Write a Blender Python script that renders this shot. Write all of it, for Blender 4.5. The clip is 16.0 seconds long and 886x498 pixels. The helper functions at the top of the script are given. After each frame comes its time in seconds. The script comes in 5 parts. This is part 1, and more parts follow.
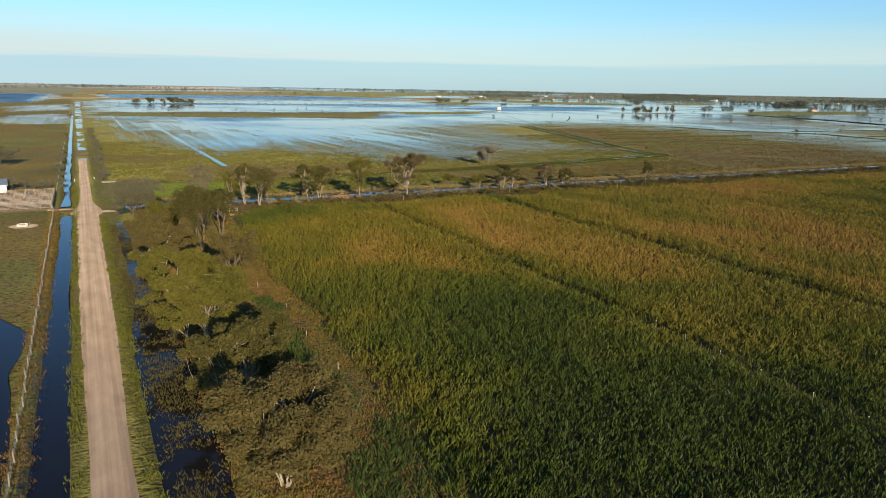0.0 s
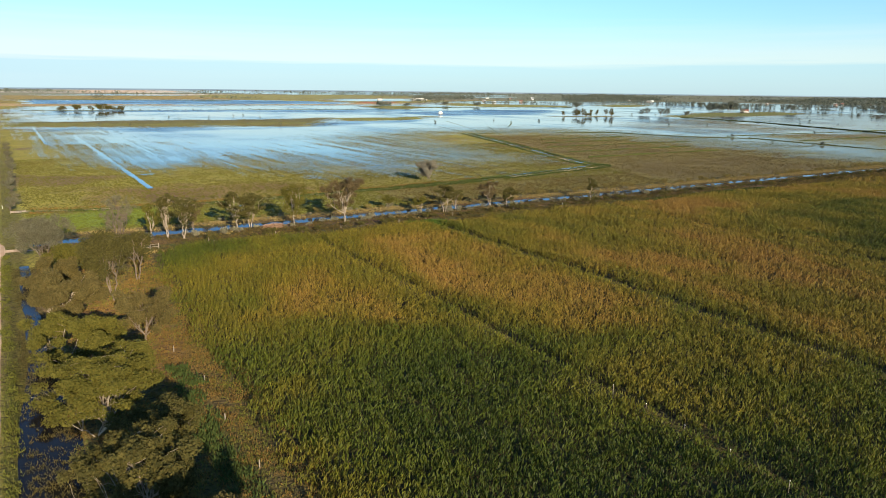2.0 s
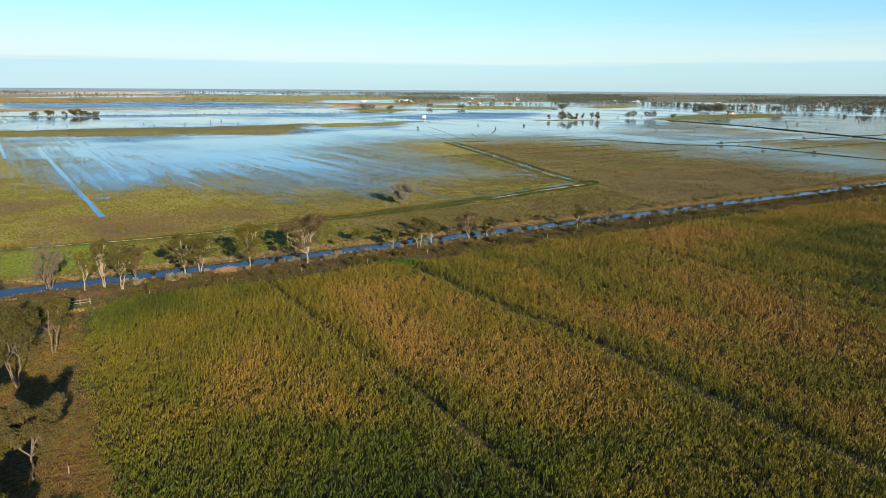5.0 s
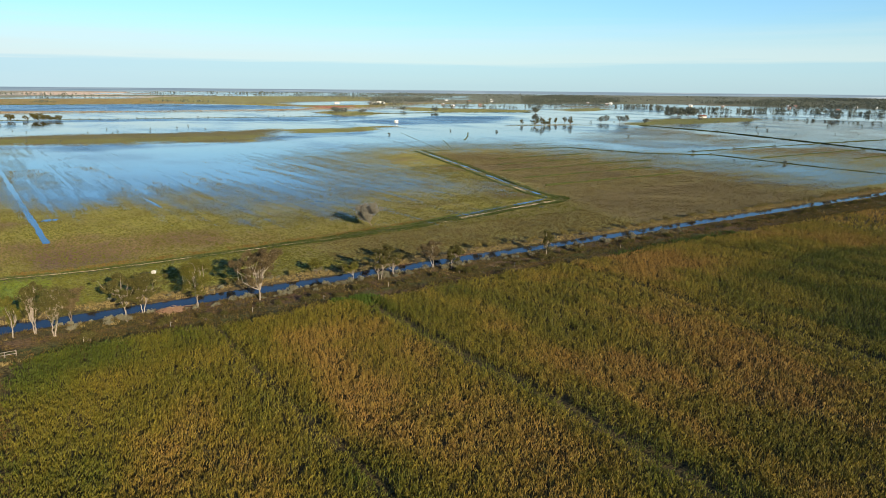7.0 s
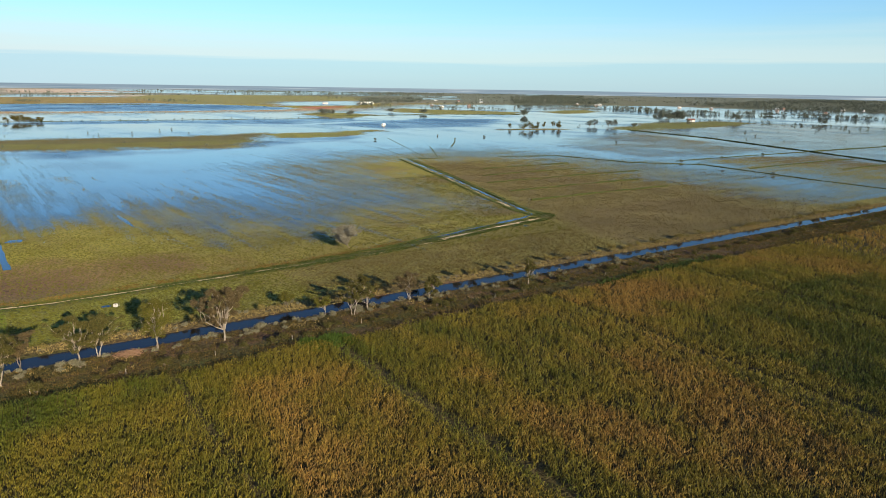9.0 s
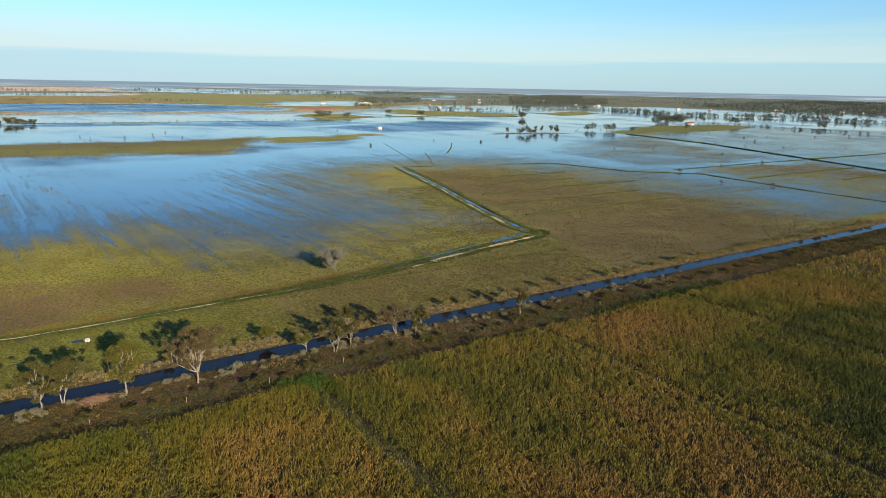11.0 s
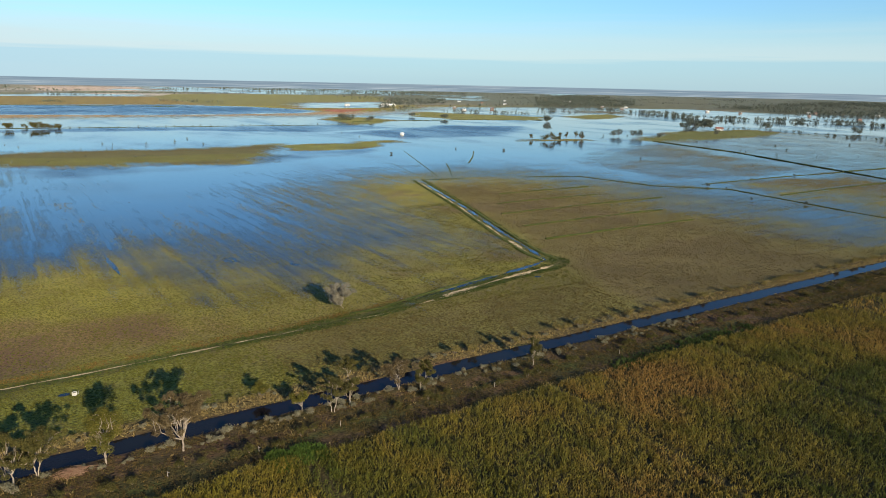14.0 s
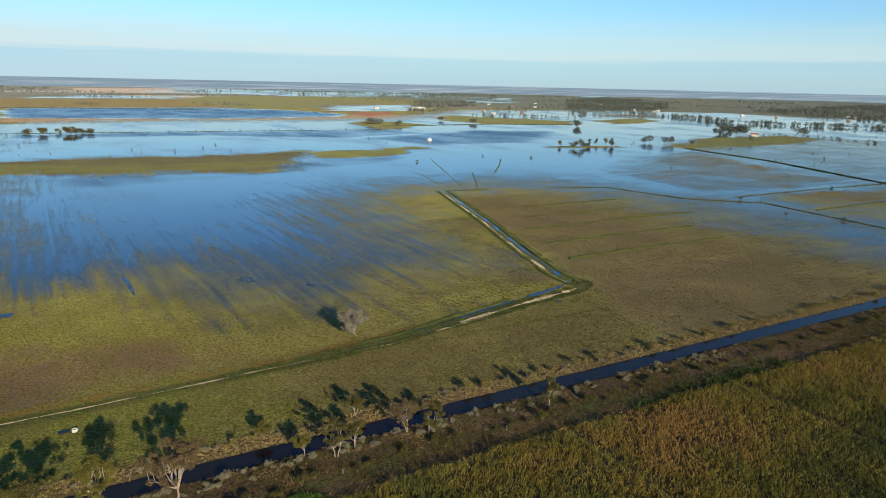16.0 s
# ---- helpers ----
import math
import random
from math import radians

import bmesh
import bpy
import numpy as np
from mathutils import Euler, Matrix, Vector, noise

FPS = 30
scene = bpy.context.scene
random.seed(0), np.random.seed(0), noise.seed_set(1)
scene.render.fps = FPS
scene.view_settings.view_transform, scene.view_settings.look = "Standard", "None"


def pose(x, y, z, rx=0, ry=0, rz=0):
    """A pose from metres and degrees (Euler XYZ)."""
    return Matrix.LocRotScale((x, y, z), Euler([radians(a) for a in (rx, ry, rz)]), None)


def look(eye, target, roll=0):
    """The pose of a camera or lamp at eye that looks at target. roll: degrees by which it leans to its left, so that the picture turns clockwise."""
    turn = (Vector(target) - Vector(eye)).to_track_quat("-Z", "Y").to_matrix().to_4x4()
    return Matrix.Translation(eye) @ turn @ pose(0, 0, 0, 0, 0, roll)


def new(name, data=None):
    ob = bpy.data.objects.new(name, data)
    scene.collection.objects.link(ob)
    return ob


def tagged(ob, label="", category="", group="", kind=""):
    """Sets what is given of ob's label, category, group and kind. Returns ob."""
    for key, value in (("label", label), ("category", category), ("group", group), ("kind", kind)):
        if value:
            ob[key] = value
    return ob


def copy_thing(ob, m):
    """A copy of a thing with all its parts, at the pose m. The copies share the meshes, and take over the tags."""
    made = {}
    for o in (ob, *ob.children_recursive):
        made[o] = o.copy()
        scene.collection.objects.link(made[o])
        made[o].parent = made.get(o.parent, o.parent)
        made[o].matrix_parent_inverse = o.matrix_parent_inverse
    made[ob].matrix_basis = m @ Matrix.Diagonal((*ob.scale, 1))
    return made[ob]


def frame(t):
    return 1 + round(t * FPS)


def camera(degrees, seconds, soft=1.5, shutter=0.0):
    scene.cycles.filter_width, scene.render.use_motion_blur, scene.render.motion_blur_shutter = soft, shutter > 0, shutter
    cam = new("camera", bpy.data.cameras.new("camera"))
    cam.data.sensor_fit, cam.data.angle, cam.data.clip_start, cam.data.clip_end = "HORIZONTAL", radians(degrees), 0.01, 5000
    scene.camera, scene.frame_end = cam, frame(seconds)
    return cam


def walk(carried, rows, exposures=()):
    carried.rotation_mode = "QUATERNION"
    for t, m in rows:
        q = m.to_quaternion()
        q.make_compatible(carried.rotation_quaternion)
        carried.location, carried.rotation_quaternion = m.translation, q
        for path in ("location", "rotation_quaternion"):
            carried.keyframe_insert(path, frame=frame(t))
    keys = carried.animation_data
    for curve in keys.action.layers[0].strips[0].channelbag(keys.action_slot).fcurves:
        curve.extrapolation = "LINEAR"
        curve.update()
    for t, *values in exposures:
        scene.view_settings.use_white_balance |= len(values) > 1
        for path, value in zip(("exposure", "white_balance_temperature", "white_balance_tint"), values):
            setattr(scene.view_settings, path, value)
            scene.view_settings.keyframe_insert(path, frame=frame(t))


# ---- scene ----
cam = camera(63.79, 16.0, 0.75)
PATH = [  # seconds, x, y, z, yaw, pitch, roll
    (0, 0.035, -6.030, 32.186, -26.931, -12.843, 0.978),
    (0.5, 1.202, -4.213, 33.735, -28.711, -12.767, 0.870),
    (1, 2.315, -2.116, 35.289, -30.845, -12.733, 0.778),
    (1.5, 3.960, 0.469, 36.555, -31.353, -12.737, 0.702),
    (2, 6.027, 3.239, 37.554, -31.445, -12.724, 0.626),
    (2.5, 8.122, 6.076, 38.549, -32.039, -12.735, 0.538),
    (3, 10.455, 9.003, 39.493, -32.106, -12.745, 0.491),
    (3.5, 12.729, 11.742, 40.740, -32.213, -12.789, 0.436),
    (6, 24.445, 23.117, 47.364, -33.340, -12.787, 0.515),
    (6.5, 26.582, 24.839, 49.098, -34.356, -12.797, 0.542),
    (7, 28.676, 26.295, 50.848, -34.521, -12.811, 0.568),
    (7.5, 30.773, 27.872, 52.616, -34.979, -12.839, 0.636),
    (8, 32.600, 29.320, 54.407, -35.258, -12.866, 0.707),
    (8.5, 34.718, 30.856, 56.191, -35.344, -12.885, 0.801),
    (9, 37.076, 32.559, 57.946, -35.371, -12.929, 0.899),
    (11.5, 46.834, 40.665, 66.403, -35.471, -13.091, 1.173),
    (12, 48.701, 42.272, 68.018, -35.110, -13.134, 1.158),
    (12.5, 50.685, 44.029, 69.673, -34.731, -13.165, 1.159),
    (13, 52.709, 45.793, 71.322, -33.943, -13.216, 1.183),
    (13.5, 54.663, 47.254, 73.010, -33.819, -13.223, 1.207),
    (14, 56.728, 48.689, 74.725, -33.459, -13.232, 1.235),
    (14.5, 59.011, 50.101, 76.306, -32.862, -13.224, 1.255),
    (15, 61.292, 51.519, 77.934, -32.290, -13.237, 1.254),
    (15.5, 63.356, 52.952, 79.676, -31.604, -13.236, 1.280),
    (16, 65.296, 54.326, 81.323, -31.021, -13.217, 1.268),
]
walk(cam, [(t, pose(x, y, z, 0, 0, yaw) @ pose(0, 0, 0, 90 + pitch) @ pose(0, 0, 0, 0, 0, roll)) for t, x, y, z, yaw, pitch, roll in PATH], [(0, 0.52, 6500, 10), (0.5, 0.94, 6500, 10), (1, 0.86, 6500, 10), (1.5, 0.85, 6500, 10), (2.5, 0.80, 6500, 10), (3.5, 0.80, 6480, 10), (6.5, 0.66, 6430, 10), (9, 0.62, 6380, 10), (16, 0.50, 6200, 10)])

# ---------------------------------------------------------------- world and sun
SUN_AZ, SUN_EL = radians(185.6), radians(15.1)
world = bpy.data.worlds.new("world")
scene.world = world
world.use_nodes = True
wn, wl = world.node_tree.nodes, world.node_tree.links
wn.clear()
sky = wn.new("ShaderNodeTexSky")
sky.sky_type, sky.sun_disc = "NISHITA", False
sky.sun_elevation, sky.sun_rotation = SUN_EL, SUN_AZ
sky.altitude, sky.air_density, sky.dust_density, sky.ozone_density = 100, 1.0, 0.6, 2.0
coord = wn.new("ShaderNodeTexCoord")
split = wn.new("ShaderNodeSeparateXYZ")
wl.new(coord.outputs["Generated"], split.inputs[0])
clear = wn.new("ShaderNodeMixRGB")  # a clean winter sky, bluer than the model's
clear.blend_type = "MULTIPLY"
clear.inputs["Fac"].default_value = 1.0
clear.inputs["Color2"].default_value = (0.61, 0.95, 1.29, 1)
wl.new(sky.outputs[0], clear.inputs["Color1"])
stretch = wn.new("ShaderNodeMapping")
stretch.inputs["Scale"].default_value = (2.0, 2.0, 60.0)
wl.new(coord.outputs["Generated"], stretch.inputs["Vector"])
wisps = wn.new("ShaderNodeTexNoise")
wisps.inputs["Scale"].default_value, wisps.inputs["Detail"].default_value = 1.6, 6.0
wl.new(stretch.outputs[0], wisps.inputs["Vector"])
uneven = wn.new("ShaderNodeMath")  # height over the horizon, its bands uneven
uneven.operation = "MULTIPLY_ADD"
uneven.inputs[1].default_value = 0.030
wl.new(wisps.outputs["Fac"], uneven.inputs[0])
wl.new(split.outputs["Z"], uneven.inputs[2])


def sky_ramp(stops):
    r = wn.new("ShaderNodeValToRGB")
    e = r.color_ramp.elements
    while len(e) < len(stops):
        e.new(0.5)
    for k, (at, colour) in zip(e, stops):
        k.position, k.color = at, (*colour, 1)
    wl.new(uneven.outputs[0], r.inputs["Fac"])
    return r


CLOUD = 5.7
# a blue-grey bank on the horizon, thin white cloud over it, clear sky above
veil = sky_ramp([(0.0, (0.9,) * 3), (0.045, (0.92,) * 3), (0.052, (0.95,) * 3), (0.070, (0.75,) * 3), (0.105, (0.22,) * 3), (0.19, (0.0,) * 3)])
tone = sky_ramp([(0.0, (0.70, 0.92, 1.0)), (0.043, (0.63, 0.89, 1.0)), (0.050, (0.86, 1.0, 1.0)), (0.075, (0.84, 1.0, 1.0)), (0.12, (0.72, 0.98, 1.0))])
bright = wn.new("ShaderNodeMixRGB")
bright.blend_type = "MULTIPLY"
bright.inputs["Fac"].default_value = 1.0
bright.inputs["Color2"].default_value = (CLOUD, CLOUD, CLOUD, 1)
wl.new(tone.outputs["Color"], bright.inputs["Color1"])
clouded = wn.new("ShaderNodeMixRGB")
thin = wn.new("ShaderNodeMapRange")  # the cloud thins toward the east
for key, value in zip(("From Min", "From Max", "To Min", "To Max"), (0.0, 0.55, 1.0, 0.76)):
    thin.inputs[key].default_value = value
wl.new(split.outputs["X"], thin.inputs["Value"])
veiled = wn.new("ShaderNodeMath")
veiled.operation = "MULTIPLY"
wl.new(veil.outputs["Color"], veiled.inputs[0])
wl.new(thin.outputs[0], veiled.inputs[1])
wl.new(veiled.outputs[0], clouded.inputs["Fac"])
wl.new(clear.outputs[0], clouded.inputs["Color1"])
wl.new(bright.outputs[0], clouded.inputs["Color2"])
back = wn.new("ShaderNodeBackground")
back.inputs["Strength"].default_value = 0.098
# the plain runs on past the built ground to a horizon a quarter of a degree below eye level:
# a glowing backdrop, with the blue of haze painted into its streaks
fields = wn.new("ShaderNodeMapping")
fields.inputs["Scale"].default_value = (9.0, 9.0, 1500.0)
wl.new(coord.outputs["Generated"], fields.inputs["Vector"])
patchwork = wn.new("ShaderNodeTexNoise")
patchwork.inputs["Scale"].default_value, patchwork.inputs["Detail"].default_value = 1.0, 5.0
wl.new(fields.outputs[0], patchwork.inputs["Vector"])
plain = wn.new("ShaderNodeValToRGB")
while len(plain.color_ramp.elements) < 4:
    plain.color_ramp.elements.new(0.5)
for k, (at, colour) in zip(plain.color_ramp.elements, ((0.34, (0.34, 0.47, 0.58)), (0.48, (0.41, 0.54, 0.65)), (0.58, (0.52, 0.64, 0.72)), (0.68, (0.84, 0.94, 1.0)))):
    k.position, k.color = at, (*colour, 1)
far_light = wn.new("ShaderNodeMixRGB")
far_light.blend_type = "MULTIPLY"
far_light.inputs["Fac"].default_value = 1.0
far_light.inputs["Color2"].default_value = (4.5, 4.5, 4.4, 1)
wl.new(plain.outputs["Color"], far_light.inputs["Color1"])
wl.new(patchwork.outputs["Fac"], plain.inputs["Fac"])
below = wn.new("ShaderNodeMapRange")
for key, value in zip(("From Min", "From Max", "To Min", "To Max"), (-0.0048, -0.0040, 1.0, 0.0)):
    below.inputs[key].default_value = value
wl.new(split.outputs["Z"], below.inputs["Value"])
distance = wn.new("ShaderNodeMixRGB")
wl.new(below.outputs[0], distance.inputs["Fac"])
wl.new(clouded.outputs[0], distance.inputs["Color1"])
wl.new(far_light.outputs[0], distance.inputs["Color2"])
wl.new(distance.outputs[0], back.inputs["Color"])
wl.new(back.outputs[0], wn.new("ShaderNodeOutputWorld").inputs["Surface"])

sun = new("sun", bpy.data.lights.new("sun", "SUN"))
sun.data.energy, sun.data.angle, sun.data.color = 5.0, radians(0.6), (1.0, 0.83, 0.57)
to_sun = Vector((math.sin(SUN_AZ) * math.cos(SUN_EL), math.cos(SUN_AZ) * math.cos(SUN_EL), math.sin(SUN_EL)))
sun.matrix_world = look((0, 0, 200), Vector((0, 0, 200)) - to_sun)


# ---------------------------------------------------------------- materials
def shader(name, rough=0.85, spec=0.3):
    m = bpy.data.materials.new(name)
    m.use_nodes = True
    b = m.node_tree.nodes["Principled BSDF"]
    b.inputs["Roughness"].default_value = rough
    b.inputs["Specular IOR Level"].default_value = spec
    b.inputs["Diffuse Roughness"].default_value = 1.0 if rough > 0.5 else 0.0
    return m, m.node_tree.nodes, m.node_tree.links, b


def noise_node(n, l, scale, detail=4.0, stretch_by=None, rough=0.6):
    t = n.new("ShaderNodeTexNoise")
    t.inputs["Scale"].default_value, t.inputs["Detail"].default_value = scale, detail
    t.inputs["Roughness"].default_value = rough
    g = n.new("ShaderNodeNewGeometry")
    if stretch_by:
        s = n.new("ShaderNodeVectorMath")
        s.operation = "MULTIPLY"
        s.inputs[1].default_value = stretch_by
        l.new(g.outputs["Position"], s.inputs[0])
        l.new(s.outputs[0], t.inputs["Vector"])
    else:
        l.new(g.outputs["Position"], t.inputs["Vector"])
    return t.outputs["Fac"]


def remap(n, l, value, a, b, c, d):
    r = n.new("ShaderNodeMapRange")
    l.new(value, r.inputs["Value"])
    for k, v in zip(("From Min", "From Max", "To Min", "To Max"), (a, b, c, d)):
        r.inputs[k].default_value = v
    return r.outputs[0]


def math_node(n, l, op, a, b, clamp=False):
    r = n.new("ShaderNodeMath")
    r.operation, r.use_clamp = op, clamp
    for k, v in ((0, a), (1, b)):
        if isinstance(v, (int, float)):
            r.inputs[k].default_value = v
        else:
            l.new(v, r.inputs[k])
    return r.outputs[0]


def mix_node(n, l, fac, a, b, mode="MIX"):
    r = n.new("ShaderNodeMixRGB")
    r.blend_type = mode
    for k, v in (("Fac", fac), ("Color1", a), ("Color2", b)):
        if isinstance(v, (int, float)):
            r.inputs[k].default_value = v
        elif isinstance(v, tuple):
            r.inputs[k].default_value = (*v, 1)
        else:
            l.new(v, r.inputs[k])
    return r.outputs[0]


def bump_node(n, l, b, height, strength, distance):
    r = n.new("ShaderNodeBump")
    r.inputs["Strength"].default_value, r.inputs["Distance"].default_value = strength, distance
    l.new(height, r.inputs["Height"])
    l.new(r.outputs[0], b.inputs["Normal"])


def mottled(name, one, two, scale, rough=0.85, fine=6.0, bump=0.0, spec=0.3, metal=0.0):
    """Two colours in patches, broken up by finer grain."""
    m, n, l, b = shader(name, rough, spec)
    b.inputs["Metallic"].default_value = metal
    c = mix_node(n, l, remap(n, l, noise_node(n, l, scale), 0.35, 0.65, 0, 1), one, two)
    grain = noise_node(n, l, scale * fine)
    c = mix_node(n, l, 1.0, c, remap(n, l, grain, 0.25, 0.75, 0.7, 1.25), "MULTIPLY")
    l.new(c, b.inputs["Base Color"])
    if bump:
        bump_node(n, l, b, grain, 0.6, bump)
    return m


def leafy(name, one, two, trans=0.25, patches=None):
    """Leaves and blades: every one its own shade, a little light through them."""
    m, n, l, b = shader(name, 0.8, 0.08)
    g = n.new("ShaderNodeNewGeometry")
    c = mix_node(n, l, g.outputs["Random Per Island"], one, two)
    if patches:
        broad = math_node(n, l, "ADD", noise_node(n, l, 0.035, 4.0), math_node(n, l, "MULTIPLY", noise_node(n, l, 0.30, 3.0), 0.2))
        c = mix_node(n, l, remap(n, l, broad, 0.60, 0.90, 0, 0.75), c, patches)
    c = mix_node(n, l, 1.0, c, remap(n, l, noise_node(n, l, 0.7), 0.3, 0.7, 0.75, 1.25), "MULTIPLY")
    l.new(c, b.inputs["Base Color"])
    t = n.new("ShaderNodeBsdfTranslucent")
    l.new(c, t.inputs["Color"])
    x = n.new("ShaderNodeMixShader")
    x.inputs[0].default_value = trans
    l.new(b.outputs[0], x.inputs[1])
    l.new(t.outputs[0], x.inputs[2])
    l.new(x.outputs[0], n["Material Output"].inputs["Surface"])
    return m


def tinted(name, rough, tussock=True):
    """Open ground: the colour of the land lies in the mesh, tussocks, soil and painted shade in the nodes."""
    m, n, l, b = shader(name, rough, 0.15)
    a = n.new("ShaderNodeAttribute")
    a.attribute_name = "land"
    wide = remap(n, l, noise_node(n, l, 0.03, 3.0), 0.3, 0.7, 0.8, 1.2)
    clump = noise_node(n, l, 0.75, 5.0, (1.0, 1.35, 1.0), 0.7)
    fine = noise_node(n, l, 3.0, 3.0)
    shaded_gaps = noise_node(n, l, 1.5, 2.0, (0.75, 1.5, 1.0), 0.5)
    c = mix_node(n, l, 1.0, a.outputs["Color"], wide, "MULTIPLY")
    # dark dimples: shade and mud between tussocks, painted into the colour
    c = mix_node(n, l, 1.0, c, remap(n, l, shaded_gaps, 0.36, 0.50, 0.34, 1.14), "MULTIPLY")
    c = mix_node(n, l, remap(n, l, noise_node(n, l, 0.11, 5.0), 0.45, 0.72, 0, 0.40), c, (0.120, 0.085, 0.045))
    c = mix_node(n, l, 1.0, c, remap(n, l, clump, 0.32, 0.68, 0.80, 1.18), "MULTIPLY")
    c = mix_node(n, l, 1.0, c, remap(n, l, fine, 0.3, 0.7, 0.8, 1.2), "MULTIPLY")
    l.new(c, b.inputs["Base Color"])
    bump_node(n, l, b, math_node(n, l, "ADD", math_node(n, l, "ADD", clump, shaded_gaps), math_node(n, l, "MULTIPLY", fine, 0.3)), 0.9, 0.6)
    return m


def water_material(name, emergent, deep=(0.006, 0.008, 0.011), spec=0.5):
    m, n, l, b = shader(name, 0.07, spec)
    b.inputs["IOR"].default_value = 1.33
    l.new(mix_node(n, l, remap(n, l, noise_node(n, l, 0.02), 0.35, 0.65, 0, 1), deep, (0.016, 0.015, 0.011)), b.inputs["Base Color"])
    ruffle = remap(n, l, noise_node(n, l, 0.012, 3.0, (1.0, 0.45, 1.0)), 0.4, 0.65, 0.03, 0.16)
    l.new(ruffle, b.inputs["Roughness"])
    bump_node(n, l, b, noise_node(n, l, 1.6, 2.0), 0.12, 0.05)
    if emergent:
        u = n.new("ShaderNodeAttribute")
        u.attribute_name = "ruffled"
        l.new(math_node(n, l, "ADD", ruffle, math_node(n, l, "MULTIPLY", u.outputs["Fac"], 0.30)), b.inputs["Roughness"])
        a = n.new("ShaderNodeAttribute")
        a.attribute_name = "wet"
        r = n.new("ShaderNodeAttribute")
        r.attribute_name = "rows"
        along = noise_node(n, l, 1.0, 3.0, (0.24, 0.012, 1.0))
        across = noise_node(n, l, 1.0, 3.0, (0.012, 0.2, 1.0))
        row = mix_node(n, l, r.outputs["Fac"], remap(n, l, along, 0.25, 0.75, -0.9, 0.9), remap(n, l, across, 0.25, 0.75, -0.6, 0.6))
        tuft = remap(n, l, noise_node(n, l, 0.55, 6.0, None, 0.75), 0.2, 0.8, -0.75, 0.75)
        wide = remap(n, l, noise_node(n, l, 0.022, 4.0), 0.2, 0.8, -0.7, 0.7)
        v = math_node(n, l, "ADD", math_node(n, l, "ADD", row, tuft), math_node(n, l, "ADD", wide, math_node(n, l, "MULTIPLY", a.outputs["Fac"], 1.9)))
        fac = remap(n, l, v, -1.1, 1.1, 0, 1)
        clear = n.new("ShaderNodeBsdfTransparent")
        x = n.new("ShaderNodeMixShader")
        l.new(fac, x.inputs[0])
        l.new(clear.outputs[0], x.inputs[1])
        l.new(b.outputs[0], x.inputs[2])
        l.new(x.outputs[0], n["Material Output"].inputs["Surface"])
    return m


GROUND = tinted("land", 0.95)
FLOOD = water_material("flood_water", True)
STILL = water_material("still_water", False)
MURKY = water_material("murky_water", False, (0.010, 0.007, 0.010), 0.13)
DIRT, rn, rl, rb = shader("dirt_road", 0.95, 0.1)
wheels = noise_node(rn, rl, 1.0, 3.0, (1.5, 0.012, 1.0))
dust = mix_node(rn, rl, remap(rn, rl, wheels, 0.35, 0.65, 0, 1), (0.190, 0.139, 0.102), (0.285, 0.215, 0.160))
dust = mix_node(rn, rl, 1.0, dust, remap(rn, rl, noise_node(rn, rl, 0.5, 5.0, (1.0, 0.35, 1.0)), 0.3, 0.7, 0.82, 1.16), "MULTIPLY")
pebbles = noise_node(rn, rl, 7.0, 4.0)
dust = mix_node(rn, rl, 1.0, dust, remap(rn, rl, pebbles, 0.3, 0.7, 0.9, 1.1), "MULTIPLY")
rl.new(dust, rb.inputs["Base Color"])
bump_node(rn, rl, rb, pebbles, 0.3, 0.012)
PALE_DIRT = mottled("pale_track", (0.28, 0.215, 0.13), (0.40, 0.32, 0.21), 0.6, 0.95, 7.0, 0.05, 0.1)
BARK = mottled("pale_bark", (0.18, 0.145, 0.11), (0.33, 0.275, 0.215), 1.4, 0.8, 6.0, 0.02)
DARK_BARK = mottled("dark_bark", (0.10, 0.075, 0.055), (0.18, 0.14, 0.105), 1.4, 0.9, 6.0, 0.02)
GUM = leafy("gum_leaves", (0.045, 0.045, 0.014), (0.105, 0.090, 0.027))
GUM_GREEN = leafy("green_gum_leaves", (0.062, 0.062, 0.012), (0.128, 0.114, 0.024))
GUM_GOLD = leafy("golden_gum_leaves", (0.064, 0.054, 0.018), (0.128, 0.102, 0.038))
GUM_BROWN = leafy("brown_gum_leaves", (0.070, 0.053, 0.026), (0.135, 0.100, 0.050))
GREY_LEAF = leafy("grey_leaves", (0.080, 0.078, 0.045), (0.170, 0.155, 0.100))
SALTBUSH = leafy("saltbush_leaves", (0.10, 0.096, 0.060), (0.20, 0.180, 0.118), 0.1)
PALE_LEAF = leafy("pale_grey_leaves", (0.140, 0.128, 0.096), (0.250, 0.228, 0.175))
GOLD_BUSH = leafy("golden_bush_leaves", (0.105, 0.086, 0.026), (0.215, 0.170, 0.058), 0.15)
# distant gum foliage, its grey-green lightened to carry painted haze
FAR_LEAF = leafy("far_leaves", (0.066, 0.082, 0.066), (0.118, 0.130, 0.104), 0.1)
TIMBER = mottled("weathered_timber", (0.19, 0.16, 0.13), (0.31, 0.27, 0.225), 2.0, 0.9, 5.0, 0.01)
WHITE_PAINT = mottled("white_paint", (0.68, 0.66, 0.61), (0.80, 0.79, 0.75), 1.5, 0.6)
STEEL = mottled("galvanised_steel", (0.42, 0.44, 0.46), (0.56, 0.58, 0.60), 1.2, 0.4, 5.0, 0.0, 0.5, 0.8)
CONCRETE = mottled("concrete", (0.40, 0.38, 0.34), (0.52, 0.50, 0.46), 1.5, 0.9, 6.0, 0.01)
RED_ROOF = mottled("red_roof", (0.16, 0.065, 0.05), (0.22, 0.10, 0.075), 0.8, 0.7)
GREY_ROOF = mottled("grey_roof", (0.30, 0.31, 0.32), (0.42, 0.43, 0.43), 0.8, 0.5)
